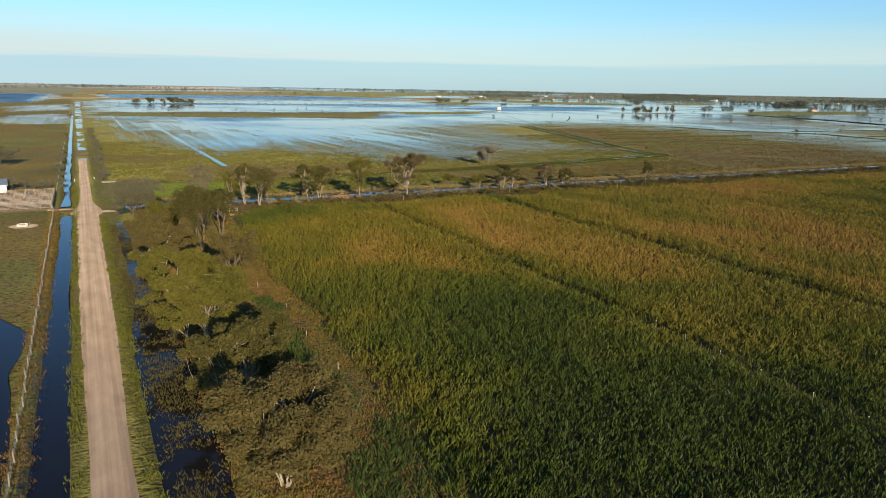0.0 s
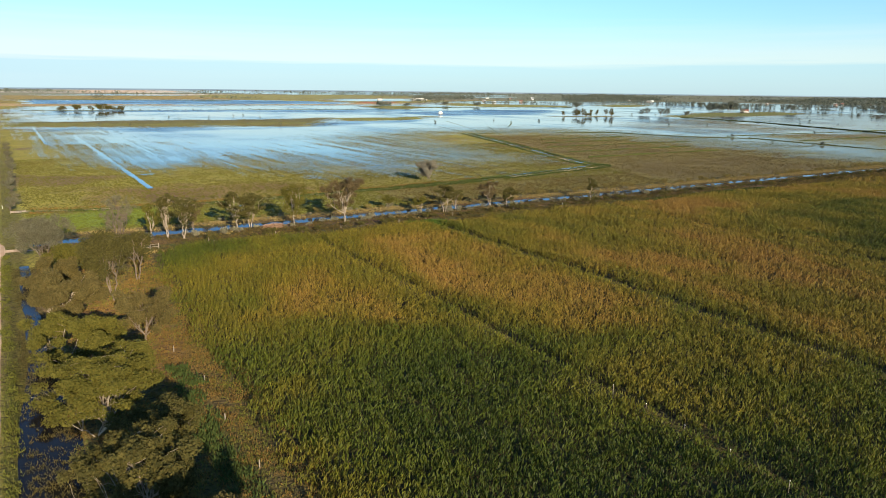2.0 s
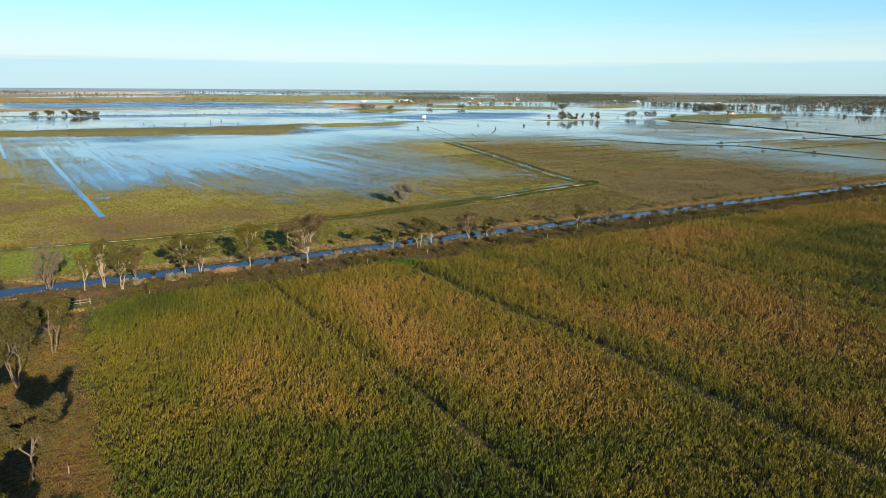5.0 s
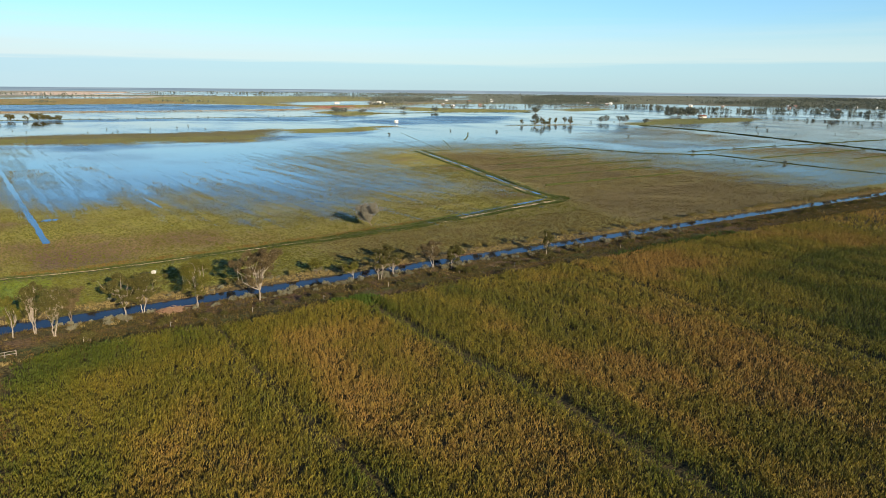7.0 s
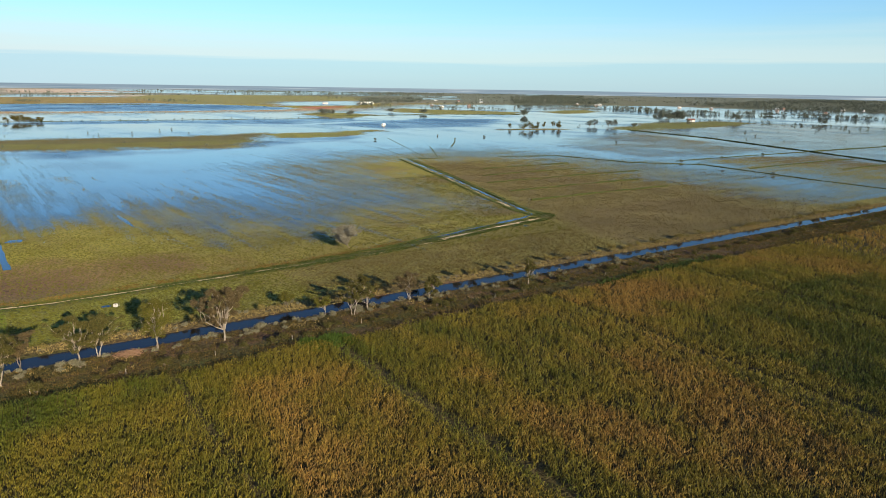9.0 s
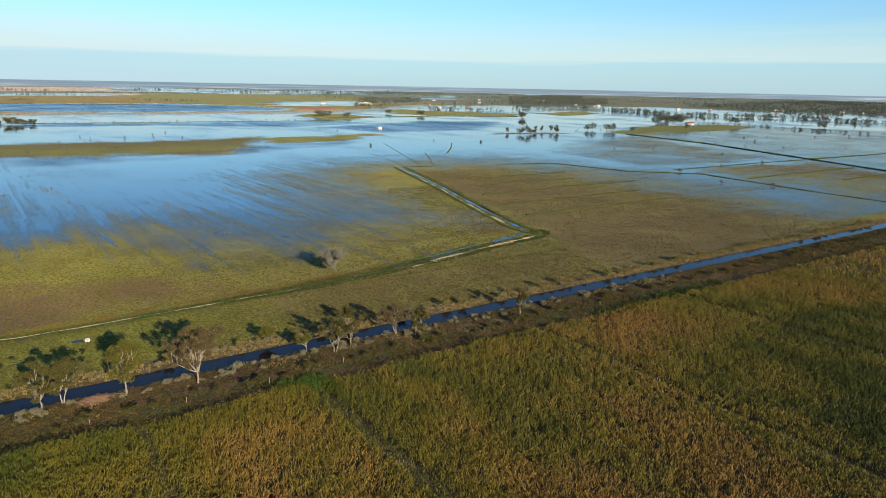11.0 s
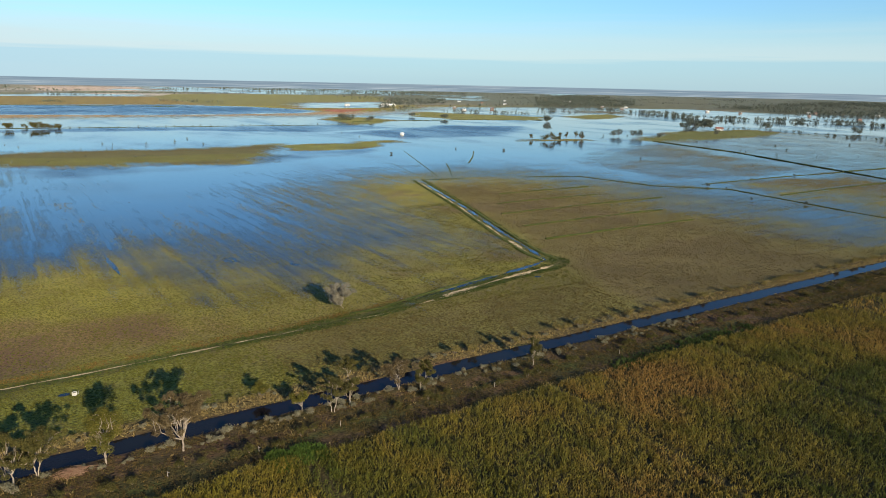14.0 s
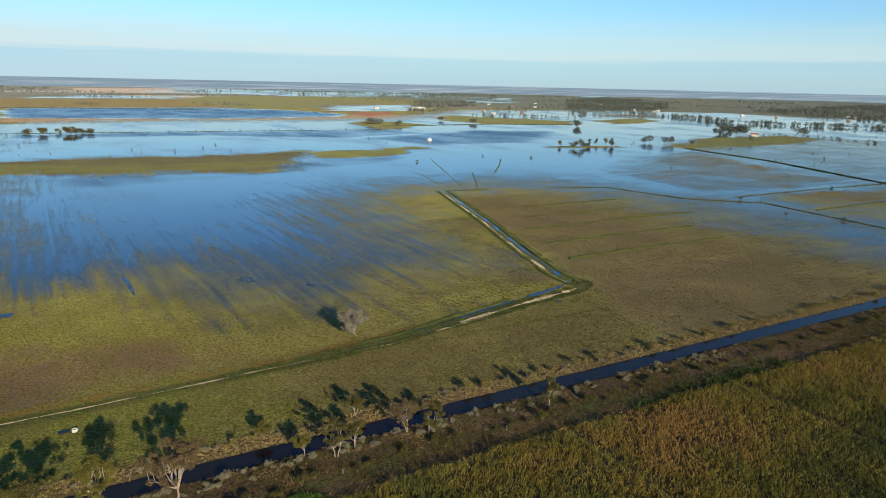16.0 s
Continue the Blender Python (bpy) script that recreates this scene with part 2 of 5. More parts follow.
DARK_GLASS = mottled("dark_glass", (0.02, 0.025, 0.03), (0.03, 0.035, 0.04), 1.0, 0.1, 4.0, 0.0, 0.5)
REDDISH = mottled("dry_brushwood", (0.20, 0.11, 0.07), (0.30, 0.19, 0.12), 1.0, 0.95, 6.0, 0.05)


# ---------------------------------------------------------------- mesh helpers
def mesh_of(name, verts, quads=None, tris=None, material=None, smooth=False):
    """A mesh from arrays of vertices, four-sided and three-sided faces."""
    me = bpy.data.meshes.new(name)
    verts = np.asarray(verts, np.float32).reshape(-1, 3)
    parts = [np.asarray(f, np.int32).reshape(-1, k) for f, k in ((quads, 4), (tris, 3)) if f is not None and len(f)]
    loops = np.concatenate([p.ravel() for p in parts])
    sizes = np.concatenate([np.full(len(p), p.shape[1], np.int32) for p in parts])
    me.vertices.add(len(verts))
    me.vertices.foreach_set("co", verts.ravel())
    me.loops.add(len(loops))
    me.loops.foreach_set("vertex_index", loops)
    me.polygons.add(len(sizes))
    me.polygons.foreach_set("loop_start", np.concatenate([[0], np.cumsum(sizes)[:-1]]).astype(np.int32))
    if smooth:
        me.polygons.foreach_set("use_smooth", np.ones(len(sizes), bool))
    me.update(calc_edges=True)
    if material:
        me.materials.append(material)
    return me


def attach(name, me, parent, label=""):
    ob = new(name, me)
    ob.parent = parent
    return tagged(ob, label)


def part(name, bm, material, parent, label=""):
    me = bpy.data.meshes.new(name)
    bm.to_mesh(me)
    bm.free()
    me.materials.append(material)
    return attach(name, me, parent, label)


def thing(name, m, label, category, group="", kind=""):
    ob = tagged(new(name), label, category, group, kind)
    ob.matrix_world = m
    return ob


def box(bm, x0, x1, y0, y1, z0, z1, bevel=0.0):
    made = bmesh.ops.create_cube(bm, size=1.0, matrix=Matrix.Translation(((x0 + x1) / 2, (y0 + y1) / 2, (z0 + z1) / 2)) @ Matrix.Diagonal((x1 - x0, y1 - y0, z1 - z0, 1)))
    if bevel:
        edges = {e for v in made["verts"] for e in v.link_edges}
        bmesh.ops.bevel(bm, geom=list(edges), offset=bevel, segments=1, affect="EDGES")
    return bm


def boxed(*sizes, bevel=0.0):
    return box(bmesh.new(), *sizes, bevel=bevel)


def tube(bm, p0, p1, r0, r1, sides=8):
    p0, p1 = Vector(p0), Vector(p1)
    d = p1 - p0
    turn = d.to_track_quat("Z", "Y").to_matrix().to_4x4()
    bmesh.ops.create_cone(bm, cap_ends=True, segments=sides, radius1=r0, radius2=r1, depth=d.length, matrix=Matrix.Translation((p0 + p1) / 2) @ turn)
    return bm


def smoothstep(a, b, v):
    t = np.clip((v - a) / (b - a), 0, 1)
    return t * t * (3 - 2 * t)


def value_noise(x, y, scale, seed=0):
    """Smooth noise from -1 to 1 on arrays."""
    x, y = np.asarray(x, float) / scale + seed * 17.31, np.asarray(y, float) / scale + seed * 9.17
    ix, iy = np.floor(x), np.floor(y)
    fx, fy = x - ix, y - iy
    fx, fy = fx * fx * (3 - 2 * fx), fy * fy * (3 - 2 * fy)

    def corner(a, b):
        return np.mod(np.sin(a * 127.1 + b * 311.7 + seed * 74.7) * 43758.5453, 1.0) * 2 - 1

    top = corner(ix, iy) * (1 - fx) + corner(ix + 1, iy) * fx
    low = corner(ix, iy + 1) * (1 - fx) + corner(ix + 1, iy + 1) * fx
    return top * (1 - fy) + low * fy


def inside(x, y, poly):
    """Signed distance to a polygon, positive inside."""
    p = np.asarray(poly, float).reshape(-1, 2)
    best, odd = np.full(np.shape(x), 1e18), np.zeros(np.shape(x), bool)
    for (ax, ay), (bx, by) in zip(p, np.roll(p, -1, 0)):
        ex, ey = bx - ax, by - ay
        t = np.clip(((x - ax) * ex + (y - ay) * ey) / (ex * ex + ey * ey), 0, 1)
        best = np.minimum(best, (x - ax - t * ex) ** 2 + (y - ay - t * ey) ** 2)
        with np.errstate(divide="ignore", invalid="ignore"):
            odd ^= ((ay > y) != (by > y)) & (x < ex * (y - ay) / (ey if ey else 1e-9) + ax)
    return np.sqrt(best) * np.where(odd, 1, -1)


def along(x, y, line):
    """Distance to a line of points."""
    p = np.asarray(line, float).reshape(-1, 2)
    best = np.full(np.shape(x), 1e18)
    for (ax, ay), (bx, by) in zip(p[:-1], p[1:]):
        ex, ey = bx - ax, by - ay
        t = np.clip(((x - ax) * ex + (y - ay) * ey) / (ex * ex + ey * ey), 0, 1)
        best = np.minimum(best, (x - ax - t * ex) ** 2 + (y - ay - t * ey) ** 2)
    return np.sqrt(best)


# ---------------------------------------------------------------- the lie of the land
CANAL_Y, CANAL_HALF = 196.6, 2.9
TRACK = [(8, 248), (26, 243), (56, 239), (90, 241), (130, 243.5), (160, 247), (184, 252), (205, 255), (226, 260), (252, 264), (262, 268), (266, 273)]
LEVEE = [(262, 274), (264, 287.5), (277, 327), (304.5, 402.6), (341, 513)]
FLOODED = [(33, 690), (30, 560), (42, 400), (60, 352), (90, 362), (118, 346), (140, 316), (165, 306), (200, 322), (235, 330), (243, 400), (258, 480), (282, 515), (345, 530), (400, 515), (440, 470), (455, 400), (450, 320), (440, 240), (446, 203), (600, 203), (900, 150), (1800, 300), (2300, 1100), (1900, 1800), (1200, 1900), (800, 1500), (600, 1480), (340, 1490), (160, 1460), (22, 1400), (15, 1000), (18, 800)]
STRIP = [(8, 860), (51, 843), (117, 850), (210, 842), (293, 835), (345, 850), (358, 825), (330, 780), (303, 738), (253, 675), (210, 687), (162, 698), (105, 708), (52, 740), (8, 755)]
SPIT = [(343, 825), (343, 768), (404, 766), (494, 812), (502, 840), (422, 835)]
FAR_LAKE = [(43, 2039), (530, 2047), (702, 1874), (759, 1662), (682, 1566), (348, 1519), (46, 1596)]
FARM_FIELD = [(860, 765), (1061, 858), (1233, 852), (1244, 760), (1021, 717), (840, 702)]
NORTH_FIELD = [(530, 420), (735, 404), (842, 712), (770, 690), (620, 610), (545, 520)]
EAST_FIELD = [(470, 205), (535, 402), (735, 398), (700, 310), (655, 205)]
OUTER_FIELD = [(655, 205), (741, 401), (850, 724), (1250, 760), (1500, 500), (1200, 200)]
SIDE_DITCHES = [((50.5, 259), (50.5, 620), 1.2), ((28, 500), (28, 735), 1.1), ((75, 390), (78, 600), 0.9), ((101, 355), (107, 502), 0.8)]
RED_FIELD = [(782, 1736), (940, 1774), (922, 1716), (771, 1573)]
EAST_SPIT = [(890, 1494), (1031, 1608), (1051, 1503), (1170, 1306), (1065, 1200), (882, 1254), (862, 1370)]
MID_SPIT = [(640, 1365), (700, 1400), (745, 1290), (670, 1170), (598, 1157)]
GREEN_SPIT = [(1241, 1340), (1480, 1420), (1391, 1273), (1180, 1186)]
FAR_FIELD = [(10, 2062), (600, 2075), (590, 2740), (10, 2765)]
OLIVE_FIELD = [(606, 2080), (784, 1935), (912, 2257), (1347, 2397), (1661, 2989), (1393, 3300), (775, 3212), (590, 2750)]
PINK_FIELD = [(359, 4494), (945, 4729), (747, 3740), (297, 3605)]
BROWN_FIELD = [(3259, 2937), (3900, 2900), (2433, 1808), (2050, 1784)]
FAR_WATER = [[(124, 2942), (275, 2989), (324, 3251), (631, 3039), (591, 2831), (287, 2807), (120, 2788)], [(729, 3646), (1397, 3341), (2008, 3365), (2461, 4192), (2600, 4700), (946, 4798)], [(933, 2202), (1250, 2281), (1020, 1850), (793, 1857)], [(1662, 2553), (2189, 3375), (2380, 3223), (1849, 2497)], [(3000, 3500), (3500, 3900), (3700, 3700), (3150, 3350)]]
FAR_WOODS = [[(2566, 3000), (3244, 3336), (2902, 2614), (2124, 1911), (1783, 1826), (1621, 1864)], [(2339, 1719), (2785, 1902), (4600, 2300), (4600, 900), (2139, 900), (2138, 1288)]]
LUCERNE = [(8, 216), (18, 212), (44, 208), (47, 239), (30, 243), (19, 239), (8, 236)]
RIVER = [(1800, 1745), (2104, 1647), (2073, 1387), (2064, 1022), (1458, 724), (1314, 879), (1384, 1151)]
ISLAND = [(668, 782), (690, 768), (715, 766), (745, 772), (772, 770), (775, 786), (740, 792), (705, 790), (684, 796)]


def wetness(x, y):
    """Over 0: under water; the soft edge of a flooded paddock is tens of metres wide."""
    shake = smoothstep(500, 700, np.hypot(x, y))
    x, y = x + shake * (22 * value_noise(x, y, 45, 41) + 10 * value_noise(x, y, 16, 42)), y + shake * (14 * value_noise(x, y, 50, 43) + 9 * value_noise(x, y, 18, 44))
    w = np.clip((inside(x, y, FLOODED) - np.interp(x, [30, 120, 290, 310], [4, 20, 20, 30])) / np.interp(x, [20, 130, 340, 360], [32, 95, 95, 130]), -1, 1)
    w = np.minimum(w, np.clip(-inside(x, y, STRIP) / 24, -1, 1))
    w = np.minimum(w, np.clip(-inside(x, y, SPIT) / 14, -1, 1))
    w = np.minimum(w, np.clip(-inside(x, y, ISLAND) / 9, -1, 1))
    w = np.minimum(w, np.clip(-inside(x, y, FARM_FIELD) / 25, -1, 1))
    w = np.minimum(w, np.clip(-inside(x, y, NORTH_FIELD) / 45 + 0.45, -0.02 - 0.40 * smoothstep(560, 740, x + 0.4 * (402 - y)), 1))
    w = np.minimum(w, np.clip(-inside(x, y, EAST_FIELD) / 40 + 0.15, -0.05 - 0.45 * smoothstep(480, 620, x), 1))
    w = np.minimum(w, np.clip(-inside(x, y, OUTER_FIELD) / 40 + 0.1, 0.16, 1))
    for spit in (RED_FIELD, EAST_SPIT, MID_SPIT, GREEN_SPIT):
        w = np.minimum(w, np.clip(-inside(x, y, spit) / 16, -1, 1))
    w = np.maximum(w, np.clip(inside(x, y, FAR_LAKE) / 20, -1, 1))
    left = [(-14, 625), (-60, 640), (-66, 760), (-14, 790)]
    w = np.maximum(w, np.clip(inside(x, y, left) / 30, -1, 0.12))
    left = [(-12, 900), (-64, 870), (-70, 1010), (-18, 1120)]
    w = np.maximum(w, np.clip(inside(x, y, left) / 30, -1, 0.12))
    w = np.maximum(w, np.clip(inside(x, y, [(-52, 1200), (-420, 1150), (-420, 2000), (-49, 2000)]) / 25, -1, 1))
    low = [(-8.2, -60), (-8.4, 104), (-10, 122), (-13, 100), (-60, 96), (-60, -60)]
    w = np.maximum(w, np.clip(inside(x, y, low) / 4, -1, 1))
    for k, lake in enumerate(FAR_WATER):
        f = inside(x, y, lake) + (30 if k != 1 else 190) * value_noise(x + 0.5 * y, 2.2 * y - 1.1 * x, 260, 40 + k)
        w = np.maximum(w, np.clip(f / 40, -1, 1))
    broken = smoothstep(1050, 1300, x) * smoothstep(1000, 1150, y) * (inside(x, y, EAST_SPIT) < -20) * (inside(x, y, GREEN_SPIT) < -20)
    w = np.where(broken > 0, np.minimum(w, w * (1 - broken) + broken * (0.35 + 1.1 * value_noise(x, y, 210, 5))), w)
    w = np.maximum(w, np.clip((inside(x, y, RIVER) + 30 * value_noise(x, y, 120, 47)) / 40, -1, 1))
    return w


def land_height(x, y, wet=None):
    wet = wetness(x, y) if wet is None else wet
    r = np.hypot(x - 20, y)
    z = 0.10 * value_noise(x, y, 13, 1) + 0.05 * value_noise(x, y, 4, 2) + 0.06
    z = z * (1 - smoothstep(-0.5, 0.1, wet)) - 0.32 * smoothstep(-0.5, 0.6, wet)
    z = z + 6 * smoothstep(3000, 4900, r)
    d = np.abs(y - CANAL_Y)
    east = smoothstep(6, 12, x)
    z = z + east * (-1.15 * (1 - smoothstep(CANAL_HALF - 0.9, CANAL_HALF + 0.9, d)) + 0.14 * np.exp(-(((d - 5.6) / 1.6) ** 2)) * (1 + 0.5 * value_noise(x, y, 5, 6)))
    for (x0, y0), (x1, y1), half in SIDE_DITCHES:
        z = z - 0.35 * (1 - smoothstep(half - 0.8, half + 0.8, along(x, y, [(x0, y0), (x1, y1)])))
    road = (np.abs(x) < 3.2) & (y < 330)
    side = smoothstep(2.6, 3.2, -x) * (1 - smoothstep(5.8, 6.6, -x)) * (1 - smoothstep(400, 800, y) * 0.5)
    z = z - 0.75 * side * np.where(np.abs(y - 196) < 5, 0, 1)
    swamp = smoothstep(3.2, 4.2, x) * (1 - smoothstep(8.5, 10.5, x)) * (1 - smoothstep(165, 180, y))
    z = z - 0.55 * swamp
    return np.where(road, 0.0, z)


def graded(*spans):
    out = [np.arange(a, b, s) for a, b, s in spans]
    return np.concatenate(out + [[spans[-1][1]]])


GX = graded((-5000, -600, 220), (-600, -60, 20), (-60, -12, 3), (-12, 14, 0.5), (14, 260, 2.0), (260, 560, 5), (560, 1600, 14), (1600, 5000, 45))
GY = graded((-5000, -800, 420), (-800, -80, 40), (-80, 20, 5), (20, 182, 2.5), (182, 212, 0.6), (212, 280, 2), (280, 620, 4), (620, 1100, 7), (1100, 2100, 14), (2100, 5000, 45))
XX, YY = (a.ravel() for a in np.meshgrid(GX, GY))
NX, NY = len(GX), len(GY)
CELL = (np.arange(NX - 1)[None, :] + NX * np.arange(NY - 1)[:, None]).ravel()
CELLS = np.stack([CELL, CELL + 1, CELL + NX + 1, CELL + NX], 1)
WET = wetness(XX, YY)


def crop_brown(x, y):
    """0: fresh green, 1: dry and brown."""
    n = 0.55 * value_noise(x, y, 26, 21) + 0.3 * value_noise(x, y, 9, 22) + 0.2 * value_noise(x, y, 3.5, 23)
    b = 0.33 + 0.50 * n
    core = inside(x, y, [(76, 176), (105, 174), (104.5, 125), (103, 84), (92, 72), (71, 84), (71, 140)]) + 3 * value_noise(x, y, 7, 28)
    b = np.maximum(b, smoothstep(-5, 8, core) * (0.86 + 0.45 * n))
    b = b + 0.20 * smoothstep(-5, 12, inside(x, y, [(112, 80), (126, 92), (142, 106), (168, 106), (172, 76), (140, 60)]) + 6 * value_noise(x, y, 10, 24))
    b = b + smoothstep(104, 112, x) * (0.15 + 0.12 * (1 - smoothstep(122, 140, x)) + 0.26 * value_noise(x, y / 5, 4.5, 26) + 0.14 * value_noise(x, y / 2, 14, 27) - 0.05)
    b = b + 0.16 * smoothstep(172, 180, x)
    b = b + 0.25 * smoothstep(-4, 5, inside(x, y, [(190, 173), (215, 168), (214, 142), (197, 150), (184, 138), (176, 150)]) + 3 * value_noise(x, y, 8, 29))
    b = b - 0.50 * smoothstep(-9, 9, 5 * value_noise(x, y, 10, 38) + inside(x, y, [(32, 58), (37, 72), (44, 83), (58, 91), (66, 80), (66, 60), (70, 50), (72, 20), (27, 20)]))
    b = b - 0.55 * smoothstep(-4, 5, inside(x, y, [(188, 136), (227, 141), (256, 141), (279, 133), (240, 105), (184, 90), (177, 117)]) + 4 * value_noise(x, y, 9, 30))
    b = b + 0.28 * smoothstep(-4, 5, inside(x, y, [(36, 112), (46, 130), (60, 135), (62, 112), (68, 92), (58, 95), (50, 108)]) + 4 * value_noise(x, y, 8, 37))
    b = b - 0.14 * (1 - smoothstep(55, 105, y)) - 0.18 * smoothstep(150, 168, y) * (1 - smoothstep(95, 120, x))
    b = b - 0.10 * (1 - smoothstep(60, 74, x)) * smoothstep(80, 100, y)
    return b


def crop_colour(brown, x):
    """Fresh and gold toward the road, thin and rusty further off."""
    b = np.clip(brown, 0, 1.1)[:, None]
    fresh = np.clip(1 + brown / 0.35, 0, 1)[:, None]
    green, gold, dry = np.array((0.050, 0.069, 0.010)) * (1 - fresh) + np.array((0.092, 0.105, 0.012)) * fresh, np.array((0.184, 0.142, 0.018)), np.array((0.300, 0.175, 0.042))
    west = np.where(b < 0.5, green + (gold - green) * (b / 0.5), gold + (dry - gold) * np.clip((b - 0.5) / 0.4, 0, 1))
    green, gold, dry = np.array((0.052, 0.064, 0.010)) * (1 - fresh) + np.array((0.092, 0.096, 0.014)) * fresh, np.array((0.182, 0.141, 0.021)), np.array((0.240, 0.143, 0.034))
    east = np.where(b < 0.5, green + (gold - green) * (b / 0.5), gold + (dry - gold) * np.clip((b - 0.5) / 0.4, 0, 1))
    return west + (east - west) * smoothstep(80, 150, x)[:, None]


def land_colour(x, y):
    """Base colours of soil and grass, paddock by paddock; haze is mixed into the far ones."""
    c = np.empty((len(x), 3))
    c[:] = (0.178, 0.163, 0.034)

    def lay(weight, colour):
        w = np.clip(weight, 0, 1)[:, None]
        c[:] = c * (1 - w) + np.asarray(colour) * w

    n1, n2 = value_noise(x, y, 60, 11), value_noise(x, y, 22, 12)
    lay(smoothstep(0.0, 0.7, n1) * 0.35, (0.128, 0.094, 0.040))
    lay(smoothstep(0.15, 0.6, value_noise(x, y, 34, 14) + 0.4 * value_noise(x, y, 9, 15)) * 0.8, (0.122, 0.080, 0.056))
    lay(smoothstep(-8, 14, inside(x, y, [(30, 252), (60, 250), (112, 254), (104, 276), (66, 292), (28, 300)]) + 9 * value_noise(x, y, 11, 56)) * 0.75, (0.135, 0.078, 0.050))
    near = smoothstep(-4, 4, CANAL_Y + 45 + 0.08 * x - y) * smoothstep(-2, 2, y - CANAL_Y - 6)
    east = smoothstep(80, 150, x + 8 * n2)
    lay(near * (1 - east) * 0.8, (0.128, 0.132, 0.025))
    lay(near * east * 0.8, (0.118, 0.101, 0.030))
    lay(smoothstep(0, 5, inside(x, y, LUCERNE)), (0.125, 0.165, 0.028))
    lay((1 - smoothstep(2.0, 4.5, along(x, y, TRACK))) * 0.8, (0.048, 0.058, 0.016))
    lay((1 - smoothstep(3.0, 7.0, along(x, y, LEVEE))) * 0.8, (0.050, 0.066, 0.018))
    verge = smoothstep(171, 175, y) * (1 - smoothstep(205, 207, y)) * smoothstep(8, 14, x)
    lay(verge * 0.9, (0.050, 0.037, 0.019))
    lay(verge * smoothstep(-0.1, 0.6, n2), (0.048, 0.046, 0.017))
    lay(verge * smoothstep(0.2, 0.7, value_noise(x, y, 9, 13)) * 0.6, (0.085, 0.045, 0.030))
    bands = value_noise(x / 14, y, 2.2, 54) + 0.5 * value_noise(x, y, 6, 55)
    lay(verge * smoothstep(0.1, 0.6, bands) * (1 - smoothstep(188, 192, y)) * 0.8, (0.100, 0.060, 0.032))
    lay(verge * smoothstep(0.1, 0.6, -bands) * (1 - smoothstep(180, 186, y)) * 0.8, (0.058, 0.070, 0.018))
    north = smoothstep(200, 202, y) * (1 - smoothstep(205, 209, y)) * smoothstep(8, 14, x)
    lay(north * 0.8, (0.120, 0.090, 0.034))
    crop = smoothstep(21, 30, x + 3 * value_noise(x, y, 8, 36)) * (1 - smoothstep(170, 174, y)) * smoothstep(-40, 0, y)
    lay(crop, (0.070, 0.056, 0.020))
    grove = smoothstep(9, 12, x) * (1 - smoothstep(23, 28, x)) * (1 - smoothstep(170, 178, y))
    lay(grove, (0.150, 0.085, 0.035))
    lay(grove * smoothstep(-0.1, 0.5, n2), (0.085, 0.075, 0.022))
    west = smoothstep(-7, -9, x)
    lay(west * 0.8, (0.105, 0.076, 0.020))
    lay(west * smoothstep(0, 0.6, n2) * 0.6, (0.085, 0.100, 0.022))
    yard = smoothstep(0, 4, inside(x, y, [(-30, 196), (-7, 196), (-7, 230), (-30, 232)]))
    lay(yard, (0.22, 0.16, 0.10))
    lay(smoothstep(2, 3, np.abs(x)) * (1 - smoothstep(6, 8, np.abs(x))) * (1 - smoothstep(330, 700, y)) * 0.9, (0.085, 0.080, 0.018))
    lay(smoothstep(0, 12, x - 262 - 0.331 * (y - 274)) * smoothstep(206, 210, y) * (1 - smoothstep(700, 720, y)) * 0.8, (0.126, 0.097, 0.042))
    lay(smoothstep(-2, 8, inside(x, y, STRIP)), (0.098, 0.090, 0.036))
    lay(smoothstep(-2, 5, inside(x, y, [(8, 760), (52, 742), (160, 700), (330, 720), (300, 760), (140, 770), (8, 830)])) * 0.7, (0.13, 0.13, 0.03))
    for field in (NORTH_FIELD, EAST_FIELD):
        lay(smoothstep(-10, 15, inside(x, y, field)) * 0.8, (0.130, 0.104, 0.034))
    lay(smoothstep(-2, 8, inside(x, y, SPIT)), (0.145, 0.150, 0.04))
    lay(smoothstep(1440, 1480, y) * (1 - smoothstep(1600, 1650, y)), (0.26, 0.19, 0.11))
    lay(smoothstep(-5, 15, inside(x, y, FARM_FIELD)), (0.125, 0.130, 0.04))
    # far paddocks, each with a crop of its own, paled as if through haze
    bx, by = np.floor((x + 0.12 * y) / 420), np.floor(y / 330)
    pick = np.mod(np.sin(bx * 12.99 + by * 78.2) * 43758.5, 1.0)
    far = smoothstep(1950, 2100, np.maximum(y, x * 0.9))
    for lo, hi, colour in ((0, 0.3, (0.165, 0.150, 0.100)), (0.3, 0.5, (0.115, 0.125, 0.085)), (0.5, 0.68, (0.21, 0.17, 0.13)), (0.68, 0.85, (0.135, 0.135, 0.115)), (0.85, 1, (0.30, 0.28, 0.25))):
        lay(far * ((pick >= lo) & (pick < hi)), colour)
    # haze painted into the land: eastern and outermost ground drawn toward grey-green
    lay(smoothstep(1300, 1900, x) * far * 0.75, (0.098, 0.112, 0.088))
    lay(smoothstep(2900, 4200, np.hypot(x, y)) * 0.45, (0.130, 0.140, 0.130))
    lay(smoothstep(-10, 20, inside(x, y, PINK_FIELD)), (0.30, 0.245, 0.205))
    lay(smoothstep(-10, 20, inside(x, y, BROWN_FIELD)) * 0.8, (0.150, 0.122, 0.070))
